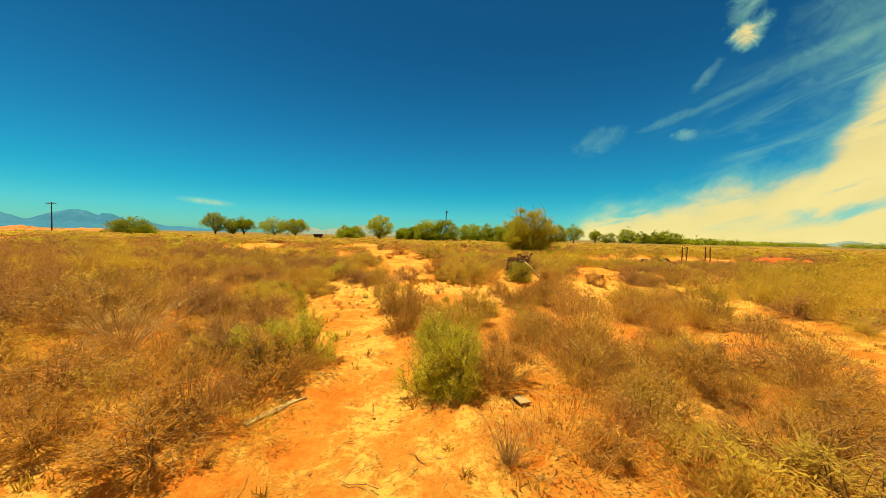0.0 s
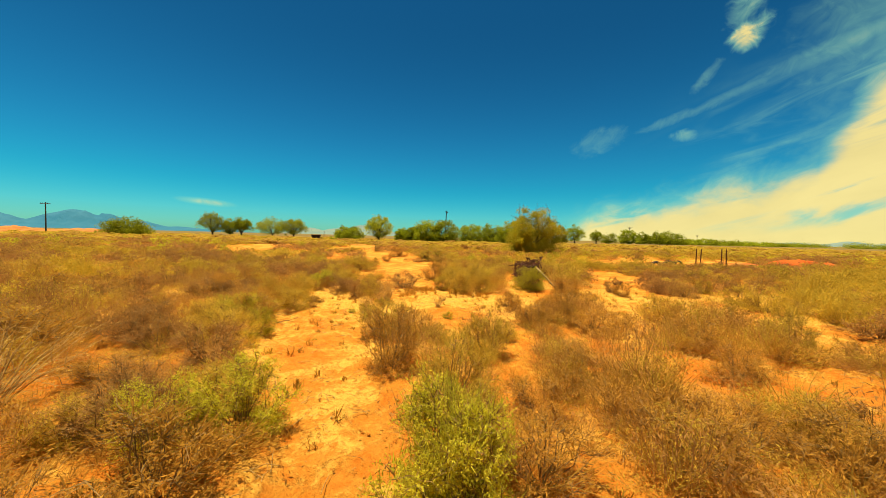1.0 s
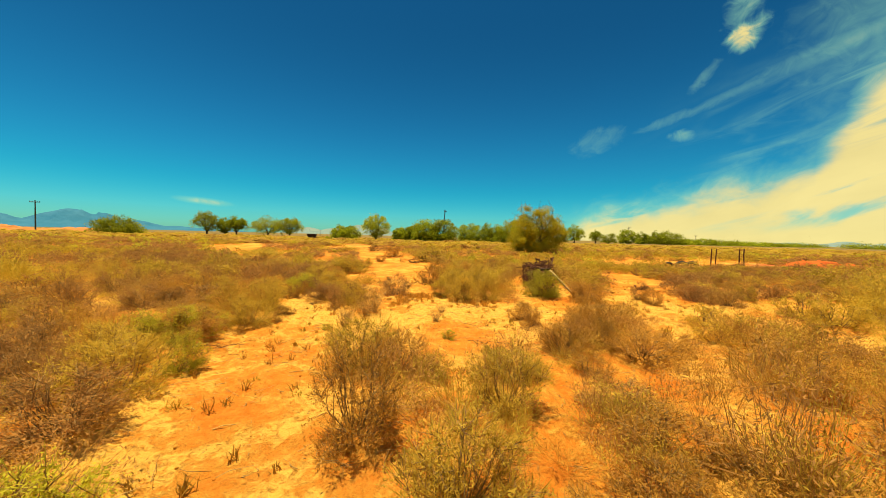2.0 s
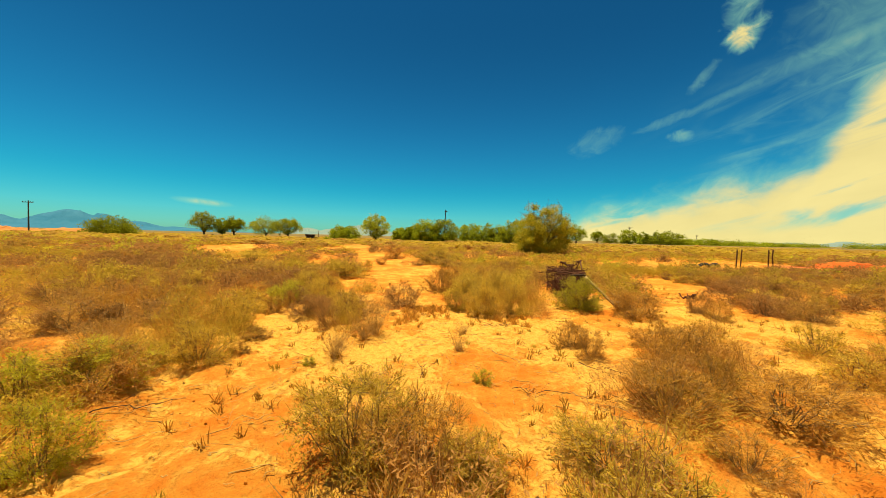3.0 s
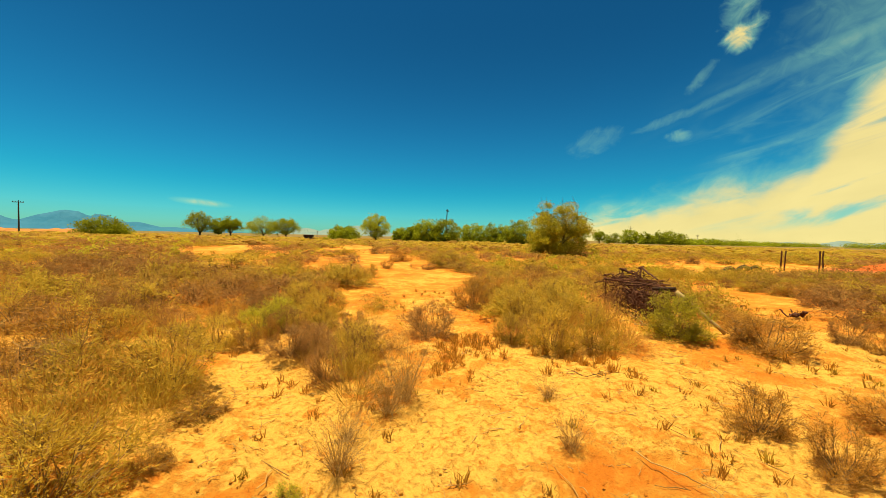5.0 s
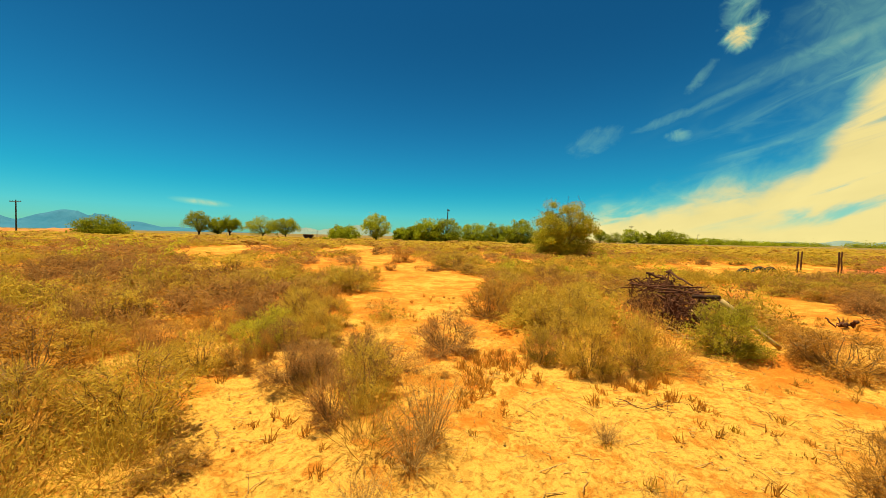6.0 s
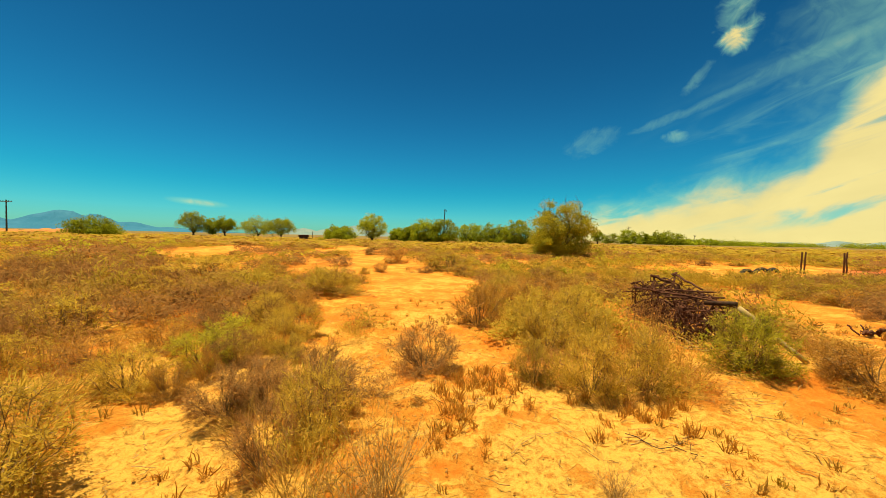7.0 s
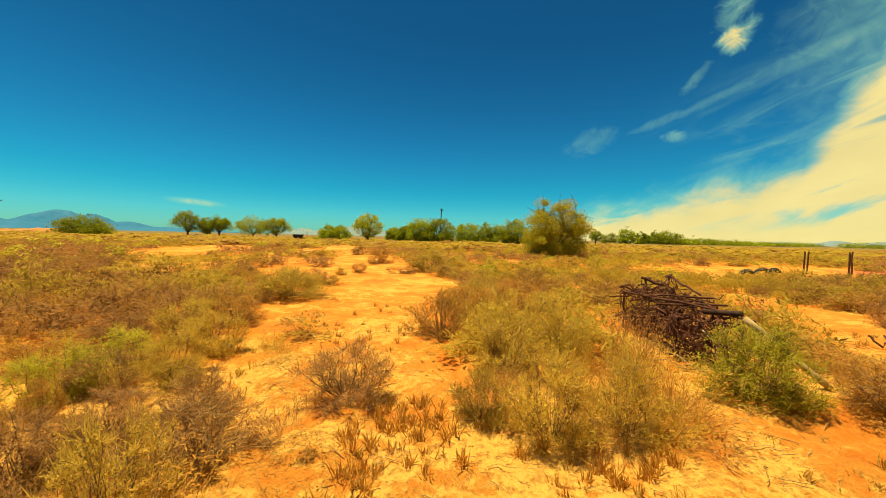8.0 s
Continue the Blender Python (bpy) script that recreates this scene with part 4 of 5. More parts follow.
# ---- trees ----
def tree(name, x, y, wide, tall, kind, seed, leaf_len, count, label, crown_low=0.25, lean=0.0, group=""):
    """A low desert tree: trunk with limbs, and a crown of many small leaf clumps with gaps."""
    rng = np.random.default_rng(seed)
    root = new(name)
    root.matrix_basis = pose(x, y, on_ground(x, y, 0.05), 0, 0, 0)
    wood, crown = Soup(), Soup()
    ends = []
    fork = tall * rng.uniform(0.10, 0.2)
    thick = 0.035 * tall
    base = np.array([lean * 0.3, 0, 0.0])
    top = base + np.array([lean, rng.normal() * 0.2, fork])
    wood.tube([base - [0, 0, 0.2], base * 0.5 + top * 0.5, top], [thick * 1.3, thick, thick * 0.9], 7)
    for i in range(9):
        a = 2 * np.pi * (i + rng.uniform(-0.3, 0.3)) / 9
        rad = wide * 0.5 * rng.uniform(0.35, 0.85)
        end = np.array([lean + math.cos(a) * rad, math.sin(a) * rad, tall * rng.uniform(0.45, 0.86)])
        mid = top * 0.5 + end * 0.5 + rng.normal(size=3) * 0.06 * tall
        q = mid * 0.4 + end * 0.6 + rng.normal(size=3) * 0.03 * tall
        wood.tube([top - [0, 0, 0.1], mid * 0.5 + top * 0.5, mid, q, end], thick * np.array([0.6, 0.5, 0.36, 0.22, 0.08]), 5)
        ends += [end, mid * 0.3 + end * 0.7]
        for _ in range(3):
            e2 = q + rng.normal(size=3) * np.array([0.16, 0.16, 0.12]) * wide
            wood.tube([mid * 0.5 + q * 0.5, q * 0.5 + e2 * 0.5 + rng.normal(size=3) * 0.05, e2], thick * np.array([0.2, 0.13, 0.05]), 4)
            ends.append(e2)
    # clumps fill the crown's outline as well
    n_more = 80
    a = rng.uniform(0, 2 * np.pi, n_more)
    u = rng.uniform(-1, 1, n_more)
    r = np.sqrt(1 - u * u) * rng.uniform(0.55, 0.92, n_more)
    mid_z, half_z = tall * (1 + crown_low) / 2, tall * (1 - crown_low) / 2
    more = np.stack([lean + r * np.cos(a) * wide / 2, r * np.sin(a) * wide / 2, mid_z + u * half_z * 0.86], -1)
    centres = np.concatenate([np.array(ends), more])
    centres = centres[centres[:, 2] > tall * crown_low * 0.9]
    flat = np.hypot(centres[:, 0] - lean, centres[:, 1]) / (wide * 0.5)
    roof = tall * (0.95 - 0.52 * np.clip(flat, 0, 1.1) ** 2.0) * rng.uniform(0.82, 1.05, len(centres))
    centres[:, 2] = np.minimum(centres[:, 2], roof)
    low = rng.uniform(0, 1, len(centres)) < 0.5 * (crown_low < 0.1)
    centres[low, 2] *= rng.uniform(0.25, 0.7, low.sum())
    size = rng.uniform(0.08, 0.16, len(centres)) * wide
    pick = rng.integers(0, len(centres), count)
    d = unit(rng.normal(size=(count, 3))) * (rng.uniform(0, 1, count) ** 0.45)[:, None]
    c = centres[pick] + d * size[pick][:, None] * np.array([1, 1, 0.75])
    c = c[c[:, 2] > 0.15]
    crown.quads(leaves_at(rng, c, leaf_len, leaf_len * 0.62, 0.2))
    part("trunk", wood.mesh("trunk", M_BARK), root, "dark gnarled trunk with spreading limbs")
    part("crown", crown.mesh("crown", M_LEAF[kind], False), root)
    return tagged(root, label, "tree", group)


mesquite = tree("mesquite_tree", 7.7, 40.3, 5.8, 5.4, "gold", 14, 0.118, 40000, "wide dusty-gold mesquite tree with dark trunk, standing in scrub", 0.09, 0.5)
for dx, dz, ln in ((-1.0, 4.4, 1.1), (-0.55, 4.6, 0.9), (0.9, 4.9, 0.7), (1.9, 4.1, 0.8), (2.1, 3.9, 0.6), (1.5, 4.5, 0.7)):
    bare = Soup()
    bare.tube([(dx * 0.9, 0, dz - 0.7), (dx, 0.1, dz + ln * 0.4), (dx * 1.04, 0.05, dz + ln)], [0.022, 0.014, 0.006], 4)
    part("dead_branch", bare.mesh("dead_branch", M_BARK), mesquite, "bare dead twig above the crown")

FAR_TREES = [  # x, y, width, height, leaf, lowest leaves as a share of the height
    (-88.5, 125.0, 8.6, 7.4, "sunny", 0.15), (-84.0, 128.0, 6.0, 5.4, "tree", 0.12), (-77.7, 125.0, 7.0, 6.0, "tree", 0.28),
    (-66.6, 125.0, 10.8, 5.7, "sunny", 0.18), (-58.1, 124.0, 8.8, 5.8, "sunny", 0.18), (-23.3, 105.0, 8.0, 6.6, "sunny", 0.10),
    (52.5, 160.0, 8.6, 7.0, "tree", 0.1), (77.6, 200.0, 7.4, 6.6, "tree", 0.1), (89.0, 210.0, 9.2, 5.4, "tree", 0.05),
]
for i, (x, y, w, t, kind, low) in enumerate(FAR_TREES):
    tree("desert_tree", x, y, w * 1.04, t * 1.22, kind, 60 + i, 0.31, 7600, "rounded %s desert tree standing on the far plain" % ("dusty-gold" if kind == "sunny" else "dark green"), low, 0.0, "far trees")
FAR_BUSHES = [
    (-86.4, 90.0, 12.0, 3.7, "tree"), (-29.5, 95.0, 8.2, 3.1, "tree"), (-17.4, 115.0, 6.0, 3.4, "tree"), (-8.6, 100.0, 8.4, 5.0, "tree"), (-3.8, 101.0, 9.0, 5.2, "tree"),
    (4.3, 115.0, 9.5, 4.9, "tree"), (10.7, 112.0, 7.4, 4.9, "tree"), (13.6, 90.0, 7.4, 4.8, "tree"), (21.0, 95.0, 6.0, 3.6, "tree"), (39.4, 140.0, 8.0, 5.6, "gold"),
    (-13.0, 108.0, 6.0, 3.8, "tree"),
]
for i, (x, y, w, t, kind) in enumerate(FAR_BUSHES):
    tree("large_bush", x, y, w, t * (1.25 if x < -40 else 1.32), kind, 90 + i, 0.36, 8200, "large dense %s bush growing low on the plain" % ("dusty-gold" if kind == "gold" else "green"), 0.02, 0.0, "large bushes")
TREE_LINE = [
    (119.0, 250.0, 13.0, 9.0), (127.0, 252.0, 12.0, 8.6), (137.3, 255.0, 16.0, 8.2), (149.0, 262.0, 16.0, 6.8), (159.9, 270.0, 18.0, 6.4), (173.4, 275.0, 14.0, 5.8),
    (190.0, 285.0, 16.0, 6.2), (203.0, 288.0, 18.0, 6.0), (225.8, 300.0, 22.0, 4.5), (243.0, 310.0, 20.0, 4.0), (262.2, 320.0, 24.0, 3.8), (290.0, 340.0, 26.0, 3.4),
    (321.8, 360.0, 30.0, 3.3), (385.2, 400.0, 25.0, 3.2), (371.5, 330.0, 24.0, 5.6),
]
for i, (x, y, w, t) in enumerate(TREE_LINE):
    tree("field_tree", x + 5 * math.sin(7.0 * i), y, w * (1.15 + 0.3 * math.sin(5.0 * i)), t * (1.2 + 0.2 * math.sin(11.0 * i)) * (1.0 if i < 4 else 0.62), "tree", 120 + i, 0.95, 3000, "dark green tree in the far line along the plain", 0.02, 0.0, "far tree line")


# ---- poles, posts and other made things ----
def utility_pole(x, y, tall, arm, lean=0.0, turn=0.0):
    root = new("utility_pole")
    root.matrix_basis = pose(x, y, on_ground(x, y, 0.3), 0, lean, turn)
    s = Soup()
    z = np.linspace(0, tall + 0.3, 6)
    s.tube(np.stack([0 * z, 0 * z, z], -1), np.linspace(0.20, 0.13, 6), 8)
    part("shaft", s.mesh("shaft", M_POLE), root)
    for k in range(1 if arm < 2.6 else 2):
        s = Soup()
        zz = tall - 0.2 - 0.9 * k
        half = arm / 2 * (1 - 0.35 * k)
        s.tube([(-half, -0.14, zz), (half, -0.14, zz)], [0.10, 0.10], 4)
        arm_part = part("crossarm", s.mesh("crossarm", M_POLE, False), root)
        for dx in (-0.9, -0.45, 0.45, 0.9):
            s = Soup()
            s.tube([(dx * half, -0.14, zz + 0.08), (dx * half, -0.14, zz + 0.2), (dx * half, -0.14, zz + 0.3)], [0.03, 0.075, 0.05], 6)
            part("insulator", s.mesh("insulator", M_POLE), arm_part)
    tagged(root, "tall dark wooden utility pole with crossarm", "utility pole", "utility poles")


utility_pole(-124.7, 103.0, 9.2, 2.5, 0.0, 20)
utility_pole(-3.9, 112.0, 9.9, 1.5, 4.0, 60)
utility_pole(143.9, 300.0, 14.0, 4.0, 0.0, -10)
utility_pole(252.4, 380.0, 10.0, 3.0, 0.0, -10)


def fence_post(x, y, tall, lean_x, lean_y, seed):
    rng = np.random.default_rng(seed)
    z = np.array([-0.3, 0.0, 0.45, 0.9, tall - 0.03, tall])
    s = Soup()
    s.tube(np.stack([rng.normal(size=6) * 0.008, rng.normal(size=6) * 0.008, z], -1), [0.042, 0.042, 0.040, 0.039, 0.037, 0.026], 9)
    ob = new("fence_post", s.mesh("fence_post", M_POST))
    ob.matrix_basis = pose(x, y, on_ground(x, y), lean_y, lean_x, rng.uniform(0, 90))
    tagged(ob, "dark weathered wooden fence post in the scrub", "post", "fence posts")


for i, row in enumerate(((18.05, 28.75, 1.26, -1, 0), (18.72, 29.24, 1.24, 2, 1), (19.03, 27.5, 1.30, -4, 0), (19.75, 28.03, 1.32, -1, 0))):
    fence_post(*row, i)


def half_tyre(x, y, radius, turn):
    """A tyre sunk to its middle in the soil."""
    s = Soup()
    a = np.linspace(-0.25, np.pi + 0.25, 17)
    for off in (-0.07, 0.0, 0.07):
        r = radius - abs(off) * 0.6
        s.tube(np.stack([np.cos(a) * r, np.full(17, off), np.sin(a) * r], -1), np.full(17, 0.075), 7)
    ob = new("tyre", s.mesh("tyre", M_RUBBER))
    ob.matrix_basis = pose(x, y, on_ground(x, y, 0.27), 0, 0, turn)
    tagged(ob, "old black tyre half buried upright in pale soil", "tyre", "half-buried tyres")


half_tyre(15.2, 28.9, 0.50, 8)
half_tyre(16.3, 29.2, 0.54, 4)
half_tyre(17.2, 29.5, 0.50, 12)


def earth_bank(x, y, length, depth, tall, turn, seed, mat=M_BANK):
    rng = np.random.default_rng(seed)
    n, k = 40, 12
    u, v = np.meshgrid(np.linspace(-0.5, 0.5, n), np.linspace(-0.5, 0.5, k), indexing="ij")
    env = s_step((0.5 - np.abs(u)) * 4) * s_step((0.5 - np.abs(v)) * 2.6)
    z = tall * env * (0.7 + 0.3 * np.sin(9 * u + seed) + 0.12 * rng.normal(size=u.shape)) - 0.4
    i, j = np.meshgrid(np.arange(n - 1), np.arange(k - 1), indexing="ij")
    a = i * k + j
    s = Soup()
    s.add(np.stack([u * length, v * depth, z], -1).reshape(-1, 3), np.stack([a, a + k, a + k + 1, a + 1], -1).reshape(-1, 4))
    ob = new("earth_bank", s.mesh("earth_bank", mat))
    ob.matrix_basis = pose(x, y, on_ground(x, y), 0, 0, turn)
    tagged(ob, "low bank of bare red earth on the plain", "earth bank", kind="structure")


earth_bank(-133.0, 104.0, 34.0, 16.0, 1.9, 25, 2)
earth_bank(28.4, 29.6, 11.0, 2.6, 0.78, -20, 3, M_RED)
earth_bank(-150.0, 118.0, 60.0, 14.0, 2.0, 30, 5)


def trailer(x, y, turn):
    root = new("farm_trailer")
    root.matrix_basis = pose(x, y, on_ground(x, y), 0, 0, turn)
    bm = bmesh.new()
    bmesh.ops.create_cube(bm, size=1.0, matrix=Matrix.Translation((0, 0, 1.0)) @ Matrix.Diagonal((2.3, 1.3, 0.75, 1)))
    for v in bm.verts:
        if v.co.z < 1.0:
            v.co.x *= 0.82
    top = [f for f in bm.faces if f.normal.z > 0.9]
    bmesh.ops.inset_region(bm, faces=top, thickness=0.06)
    bmesh.ops.translate(bm, verts=list({v for f in top for v in f.verts}), vec=(0, 0, -0.5))
    bmesh.ops.bevel(bm, geom=list(bm.edges), offset=0.02, segments=1, affect="EDGES")
    me = bpy.data.meshes.new("bed")
    bm.to_mesh(me)
    bm.free()
    me.materials.append(M_RUST)
    part("bed", me, root)
    for sx in (-1, 1):
        for off in (-0.62, 0.62):
            s = Soup()
            a = np.linspace(0, 2 * np.pi, 19)
            s.tube(np.stack([np.cos(a) * 0.27 + sx * 0.55, np.full(19, off), np.sin(a) * 0.27 + 0.36], -1), np.full(19, 0.095), 6)
            wheel = part("wheel", s.mesh("wheel", M_RUBBER), root, "black rubber wheel")
            s = Soup()
            s.tube([(sx * 0.55, off - 0.04, 0.36), (sx * 0.55, off - 0.04, 0.36), (sx * 0.55, off + 0.04, 0.36), (sx * 0.55, off + 0.04, 0.36)], [0.02, 0.2, 0.2, 0.02], 10)
            part("rim", s.mesh("rim", M_RUST), wheel, "rusty steel rim")
    s = Soup()
    s.tube([(1.1, 0, 0.65), (1.6, 0, 0.6), (2.1, 0, 0.45)], [0.04, 0.04, 0.04], 6)
    part("drawbar", s.mesh("drawbar", M_RUST), root)
    tagged(root, "small dark rusty farm trailer standing far on the plain", "trailer")


trailer(-38.6, 96.0, 8)
far_post = Soup()
far_post.tube([(0, 0, -0.2), (0, 0, 1.2), (0.05, 0, 2.4)], [0.07, 0.06, 0.05], 6)
ob = new("sign_post", far_post.mesh("sign_post", M_POST))
ob.matrix_basis = pose(-36.6, 96.5, on_ground(-36.6, 96.5))
tagged(ob, "thin dark upright post beside the trailer", "post")


# ---- the stack of dead wood ----
def stick(rng, a, b, r, wob=0.02, k=6, sides=5):
    a, b = np.asarray(a, float), np.asarray(b, float)
    t = np.linspace(0, 1, k)[:, None]
    p = a * (1 - t) + b * t + rng.normal(size=(k, 3)) * wob * np.sin(np.pi * np.clip(t + 0.1, 0, 1))
    s = Soup()
    s.tube(np.concatenate([p[:1] + (p[:1] - p[1:2]) * 0.001, p, p[-1:] + (p[-1:] - p[-2:-1]) * 0.001]), r * np.concatenate([[0.05], np.linspace(1.0, 0.72, k) * rng.uniform(0.85, 1.15, k), [0.05]]), sides)
    return s


def wood_stack():
    rng = np.random.default_rng(77)
    root = new("wood_pile")
    root.matrix_basis = pose(2.70, 15.2, on_ground(2.70, 15.2), 0, 0, 0)

    # its ground plan widens towards the back; the left face stands steep
    def left(y):
        return -0.45 + 0.07 * (y + 0.9)

    def right(y):
        return 0.15 + 0.27 * (y + 1.1)

    def spot(y, u, v):
        x = left(y) + u * (right(y) - left(y))
        return np.array([x, y, v * (0.64 + 0.05 * (y + 1.1) + 0.13 * u)])

    def lay(a, b, r, wob, k=7, sides=5):
        a, b = np.array(a, float), np.array(b, float)
        a[2], b[2] = max(0.015, a[2]), max(0.015, b[2])
        part("branch", stick(rng, a, b, r, wob, k, sides).mesh("branch", M_DEADWOOD), root)

    # the tangled body: crooked limbs thrown across each other, the ends in the steep face
    for _ in range(190):
        c = spot(rng.uniform(-1.05, 1.45), rng.uniform(0.08, 0.92), rng.uniform(0.05, 0.98))
        d = unit(np.array([rng.normal(), rng.normal() * 0.9, rng.normal() * 0.45]))
        ln = rng.uniform(0.12, 0.34)
        lay(c - d * ln, c + d * ln, rng.choice((0.006, 0.009, 0.013, 0.019)), 0.06, 8)
    # uprights and fine dead twigs that hang down the steep face and the front
    for _ in range(190):
        front = rng.uniform() < 0.35
        c = spot(rng.uniform(-1.15, -0.9) if front else rng.uniform(-1.0, 1.2), rng.uniform(0.0, 1.0) if front else 0.0, rng.uniform(0.25, 1.0))
        d = unit(np.array([rng.normal() * 0.4, rng.normal() * 0.5, -1.0 + rng.normal() * 0.5]))
        lay(c, c + d * rng.uniform(0.14, 0.38), rng.uniform(0.003, 0.008), 0.035, 6, 3)
    # crooked ends that stand out of the top
    for _ in range(44):
        c = spot(rng.uniform(-0.9, 1.4), rng.uniform(0.05, 0.95), rng.uniform(0.85, 1.0))
        d = unit(np.array([rng.normal(), rng.normal() * 0.8, abs(rng.normal()) * 0.5]))
        lay(c - d * 0.2, c + d * rng.uniform(0.08, 0.20), rng.uniform(0.006, 0.013), 0.045, 6, 4)
    # the heavy limbs on top, their stubs at the back, and the rail along the steep face
    for a, b, r in (((-0.34, 1.05, 0.70), (0.02, -1.08, 0.75), 0.020), ((-0.62, 0.95, 0.60), (0.20, 0.90, 0.72), 0.014), ((-0.33, 1.0, 0.0), (-0.31, 1.02, 0.74), 0.020),
                    ((0.10, 1.15, 0.62), (0.24, 1.32, 0.92), 0.028), ((0.14, 1.30, 0.93), (0.46, 1.10, 0.82), 0.028), ((0.20, 1.26, 0.90), (0.34, 1.36, 0.92), 0.040),
                    ((0.62, 1.35, 0.60), (0.90, 1.66, 0.96), 0.026), ((0.80, 1.58, 0.93), (0.96, 1.70, 0.97), 0.040), ((0.90, 1.64, 0.94), (0.42, 0.10, 0.80), 0.024),
                    ((0.35, 1.30, 0.66), (0.78, 1.55, 0.88), 0.022), ((-0.30, 0.60, 0.72), (0.40, -0.20, 0.80), 0.020), ((-0.36, -0.10, 0.68), (0.28, -0.62, 0.77), 0.020),
                    ((-0.38, -0.60, 0.02), (-0.42, -0.55, 0.66), 0.015), ((-0.36, 0.30, 0.05), (-0.38, 0.32, 0.70), 0.016), ((-0.10, -0.95, 0.66), (-0.30, -1.20, 0.03), 0.013),
                    ((-0.20, -0.80, 0.62), (-0.02, -1.22, 0.05), 0.012), ((-0.40, -0.35, 0.50), (0.12, -1.05, 0.62), 0.016)):
        lay(a, b, r, 0.014, 6)
    for _ in range(18):
        c = spot(rng.uniform(-0.9, 1.3), rng.uniform(0.15, 0.85), rng.uniform(0.1, 0.85))
        d = unit(np.array([rng.normal(), rng.normal(), rng.normal() * 0.4]))
        s = Soup()
        t = np.linspace(-1, 1, 7)[:, None]
        s.tube(c + d * t * rng.uniform(0.10, 0.18) + rng.normal(size=(7, 3)) * 0.02, np.array([0.02, 0.6, 0.9, 1.0, 0.8, 0.6, 0.02]) * rng.uniform(0.035, 0.055) * rng.uniform(0.75, 1.25, 7), 7)
        part("root_chunk", s.mesh("root_chunk", M_DEADWOOD, False), root, "short thick gnarled root")
    pipe = Soup()
    pipe.tube([(-0.16, -0.78, 0.71), (-0.16, -0.78, 0.71), (0.02, -1.09, 0.755), (0.05, -1.14, 0.76), (0.05, -1.14, 0.76)], [0.02, 0.034, 0.036, 0.036, 0.02], 12)
    part("pipe", pipe.mesh("pipe", M_RUST), root, "short dark rusty pipe sticking out of the pile")
    for a, b in (((-0.6, -0.95, 0.02), (0.15, -1.45, 0.08)), ((-0.75, -0.7, 0.03), (-0.1, -1.1, 0.06)), ((-0.25, -0.9, 0.5), (0.0, -1.4, 0.05)), ((-0.3, -1.3, 0.02), (-0.6, -0.8, 0.16))):
        part("branch", stick(rng, a, b, 0.011, 0.03).mesh("branch", M_GREYWOOD), root, "pale bleached branch")
    tagged(root, "heaped stack of dark gnarled dead branches in the scrub", "wood pile")


wood_stack()
log = stick(np.random.default_rng(8), (2.74, 14.02, 0.72), (3.36, 13.6, 0.05), 0.045, 0.008, 7, 9)
tagged(new("bleached_log", log.mesh("bleached_log", M_GREYWOOD)), "pale bleached log leaning down from the wood pile", "log")


def root_stump(x, y, size, turn, seed):
    rng = np.random.default_rng(seed)
    root = new("dead_root")
    root.matrix_basis = pose(x, y, on_ground(x, y), 0, 0, turn)
    for _ in range(9):
        d = unit(np.array([rng.normal(), rng.normal(), abs(rng.normal()) * 0.5]))
        a = np.array([rng.normal() * 0.08, rng.normal() * 0.08, 0.07]) * size / 0.5
        part("branch", stick(rng, a, a + d * size * rng.uniform(0.35, 0.7), rng.uniform(0.015, 0.035), 0.03).mesh("branch", M_DEADWOOD), root)
    tagged(root, "small dark twisted dead root lying on sand", "root")


root_stump(6.22, 15.35, 0.42, 30, 4)


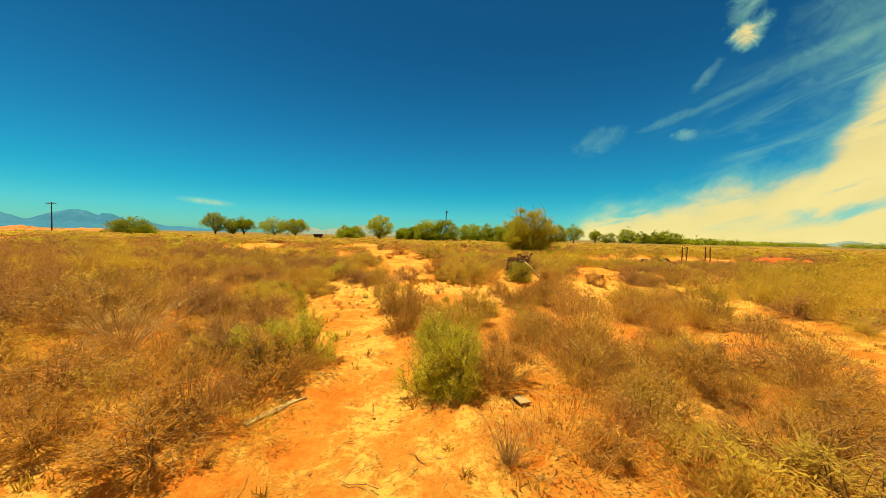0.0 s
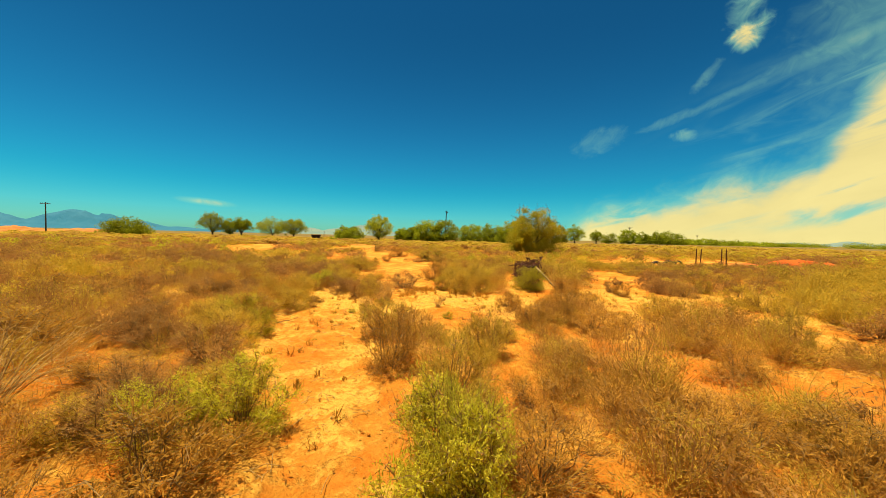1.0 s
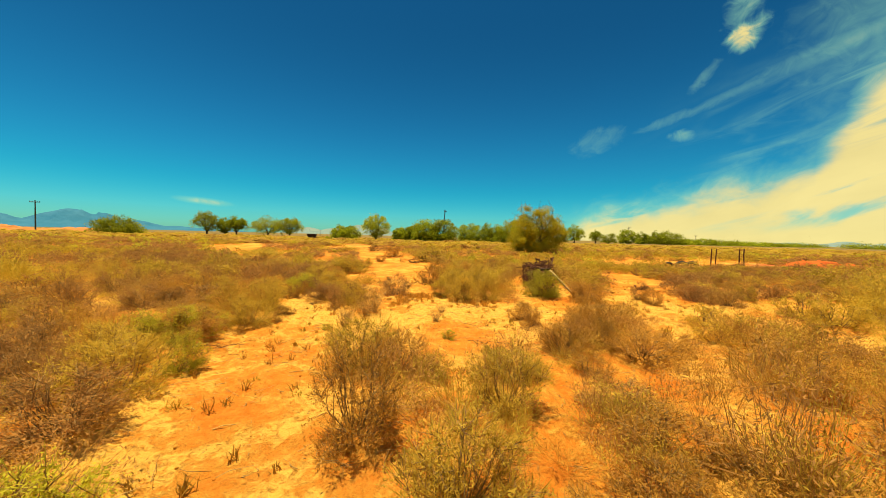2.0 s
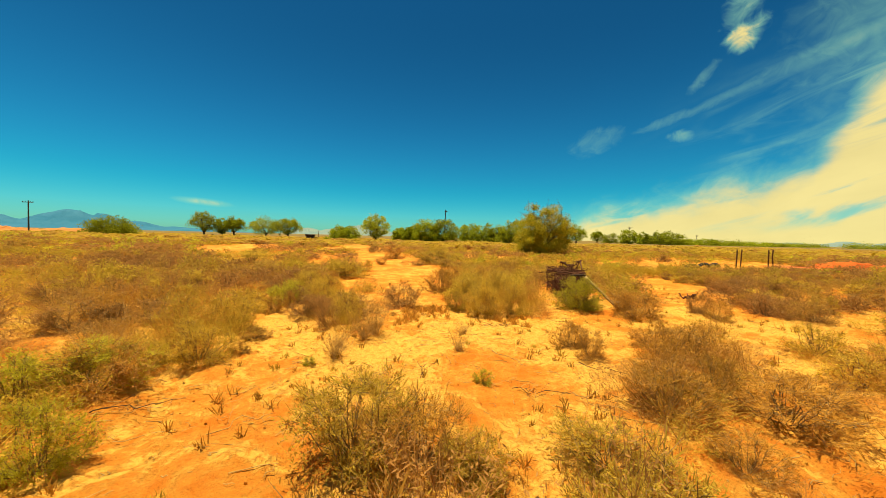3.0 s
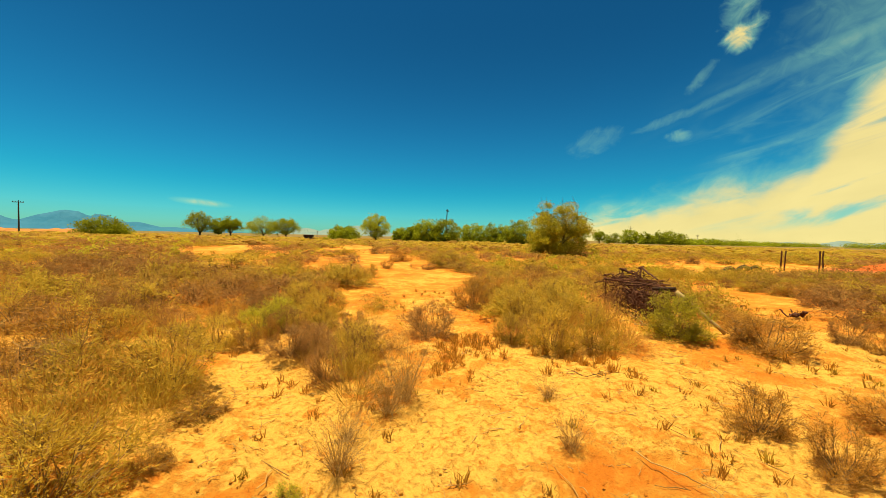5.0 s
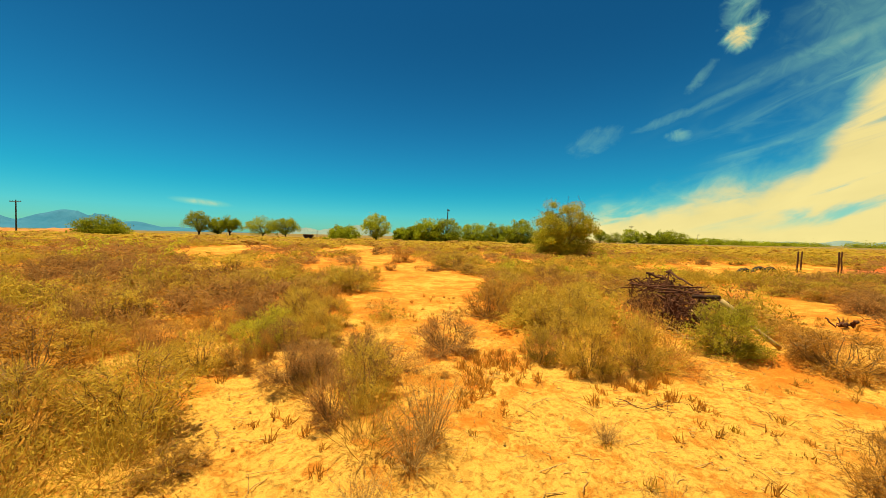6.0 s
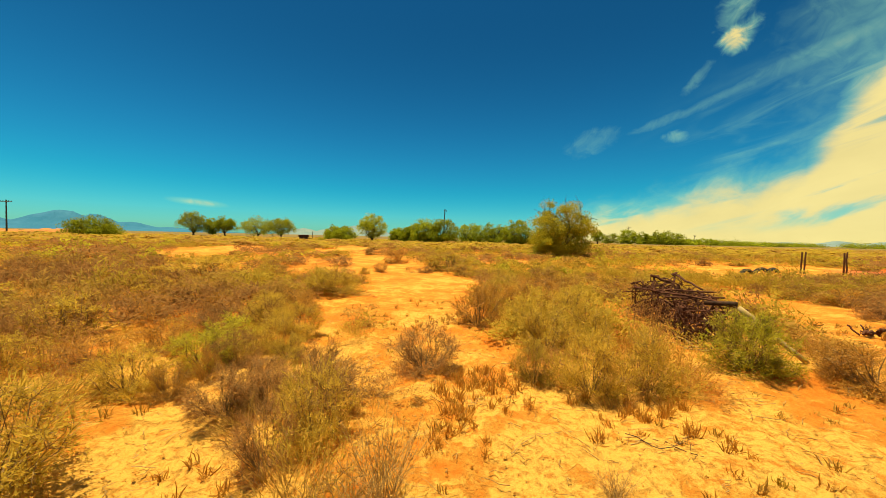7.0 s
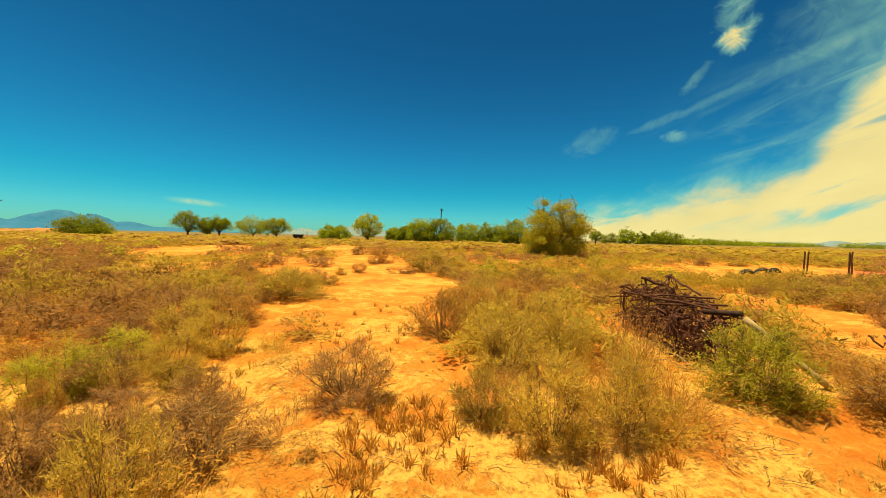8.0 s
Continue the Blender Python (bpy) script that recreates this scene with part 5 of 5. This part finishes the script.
def board(x, y, length, width, thick, turn, tilt, label, seed):
    bm = bmesh.new()
    bmesh.ops.create_cube(bm, size=1.0, matrix=Matrix.Diagonal((length, width, thick, 1)))
    bmesh.ops.subdivide_edges(bm, edges=[e for e in bm.edges if abs((e.verts[0].co - e.verts[1].co).x) > 0.01], cuts=5)
    rng = random.Random(seed)
    for v in bm.verts:
        v.co.y += rng.uniform(-0.1, 0.1) * width
        v.co.z += rng.uniform(-0.15, 0.15) * thick
    bmesh.ops.bevel(bm, geom=list(bm.edges), offset=thick * 0.12, segments=1, affect="EDGES")
    me = bpy.data.meshes.new("board")
    bm.to_mesh(me)
    bm.free()
    me.materials.append(M_GREYWOOD)
    ob = new("board", me)
    ob.matrix_basis = pose(x, y, on_ground(x, y) + thick * 0.5 + 0.012, 0, tilt, turn)
    tagged(ob, label, "board")


board(-1.66, 3.10, 0.52, 0.075, 0.022, 62, -1, "pale bleached board lying at the edge of the path", 1)
board(-1.58, 3.22, 0.40, 0.03, 0.02, 58, 0, "narrow pale split lath lying beside the board", 2)
board(0.70, 3.55, 0.20, 0.12, 0.012, 110, 2, "small yellowish flat scrap of wood on the soil", 3)


def fallen_branch(x, y, length, turn, seed, mat, label):
    rng = np.random.default_rng(seed)
    root = new("fallen_branch")
    root.matrix_basis = pose(x, y, on_ground(x, y, -0.02), 0, 0, turn)
    r = 0.003 + 0.0025 * length
    main = stick(rng, (-length / 2, 0, 0.015), (length / 2, 0, 0.03), r, 0.03 * length + 0.012, 8)
    part("limb", main.mesh("limb", mat), root)
    for _ in range(5):
        t = rng.uniform(-0.3, 0.45) * length
        a = rng.choice((-1, 1)) * rng.uniform(0.4, 1.0)
        ln = length * rng.uniform(0.2, 0.45)
        part("twig", stick(rng, (t, 0, 0.02), (t + ln * math.cos(a), ln * math.sin(a), 0.03 + abs(rng.normal()) * 0.05), r * 0.5, 0.02, 5, 4).mesh("twig", mat), root)
    tagged(root, label, "branch", "fallen branches")


for i, (x, y, ln, turn) in enumerate(((0.35, 8.75, 0.6, -12), (0.75, 8.5, 0.5, -60), (-1.45, 9.15, 0.6, 70), (-0.95, 9.2, 0.45, 85), (-1.9, 9.25, 0.5, 60), (0.15, 9.7, 0.7, -55), (1.2, 9.3, 0.5, -40),
                                      (-2.7, 8.6, 0.4, 30), (-2.4, 7.9, 0.5, 40), (-3.6, 8.0, 0.7, 20), (0.6, 2.35, 0.22, -30), (-1.3, 12.1, 0.45, 55), (0.2, 11.6, 0.5, -35), (1.9, 11.2, 0.4, -50), (-3.4, 22.0, 0.7, 20))):
    fallen_branch(x, y, ln, turn, 200 + i, M_STEM if i % 3 else M_BARK, "thin crooked dry branch lying on the bare soil")
fallen_branch(0.95, 3.62, 0.5, -18, 260, M_GREYWOOD, "pale straight dry stick lying in the grass")
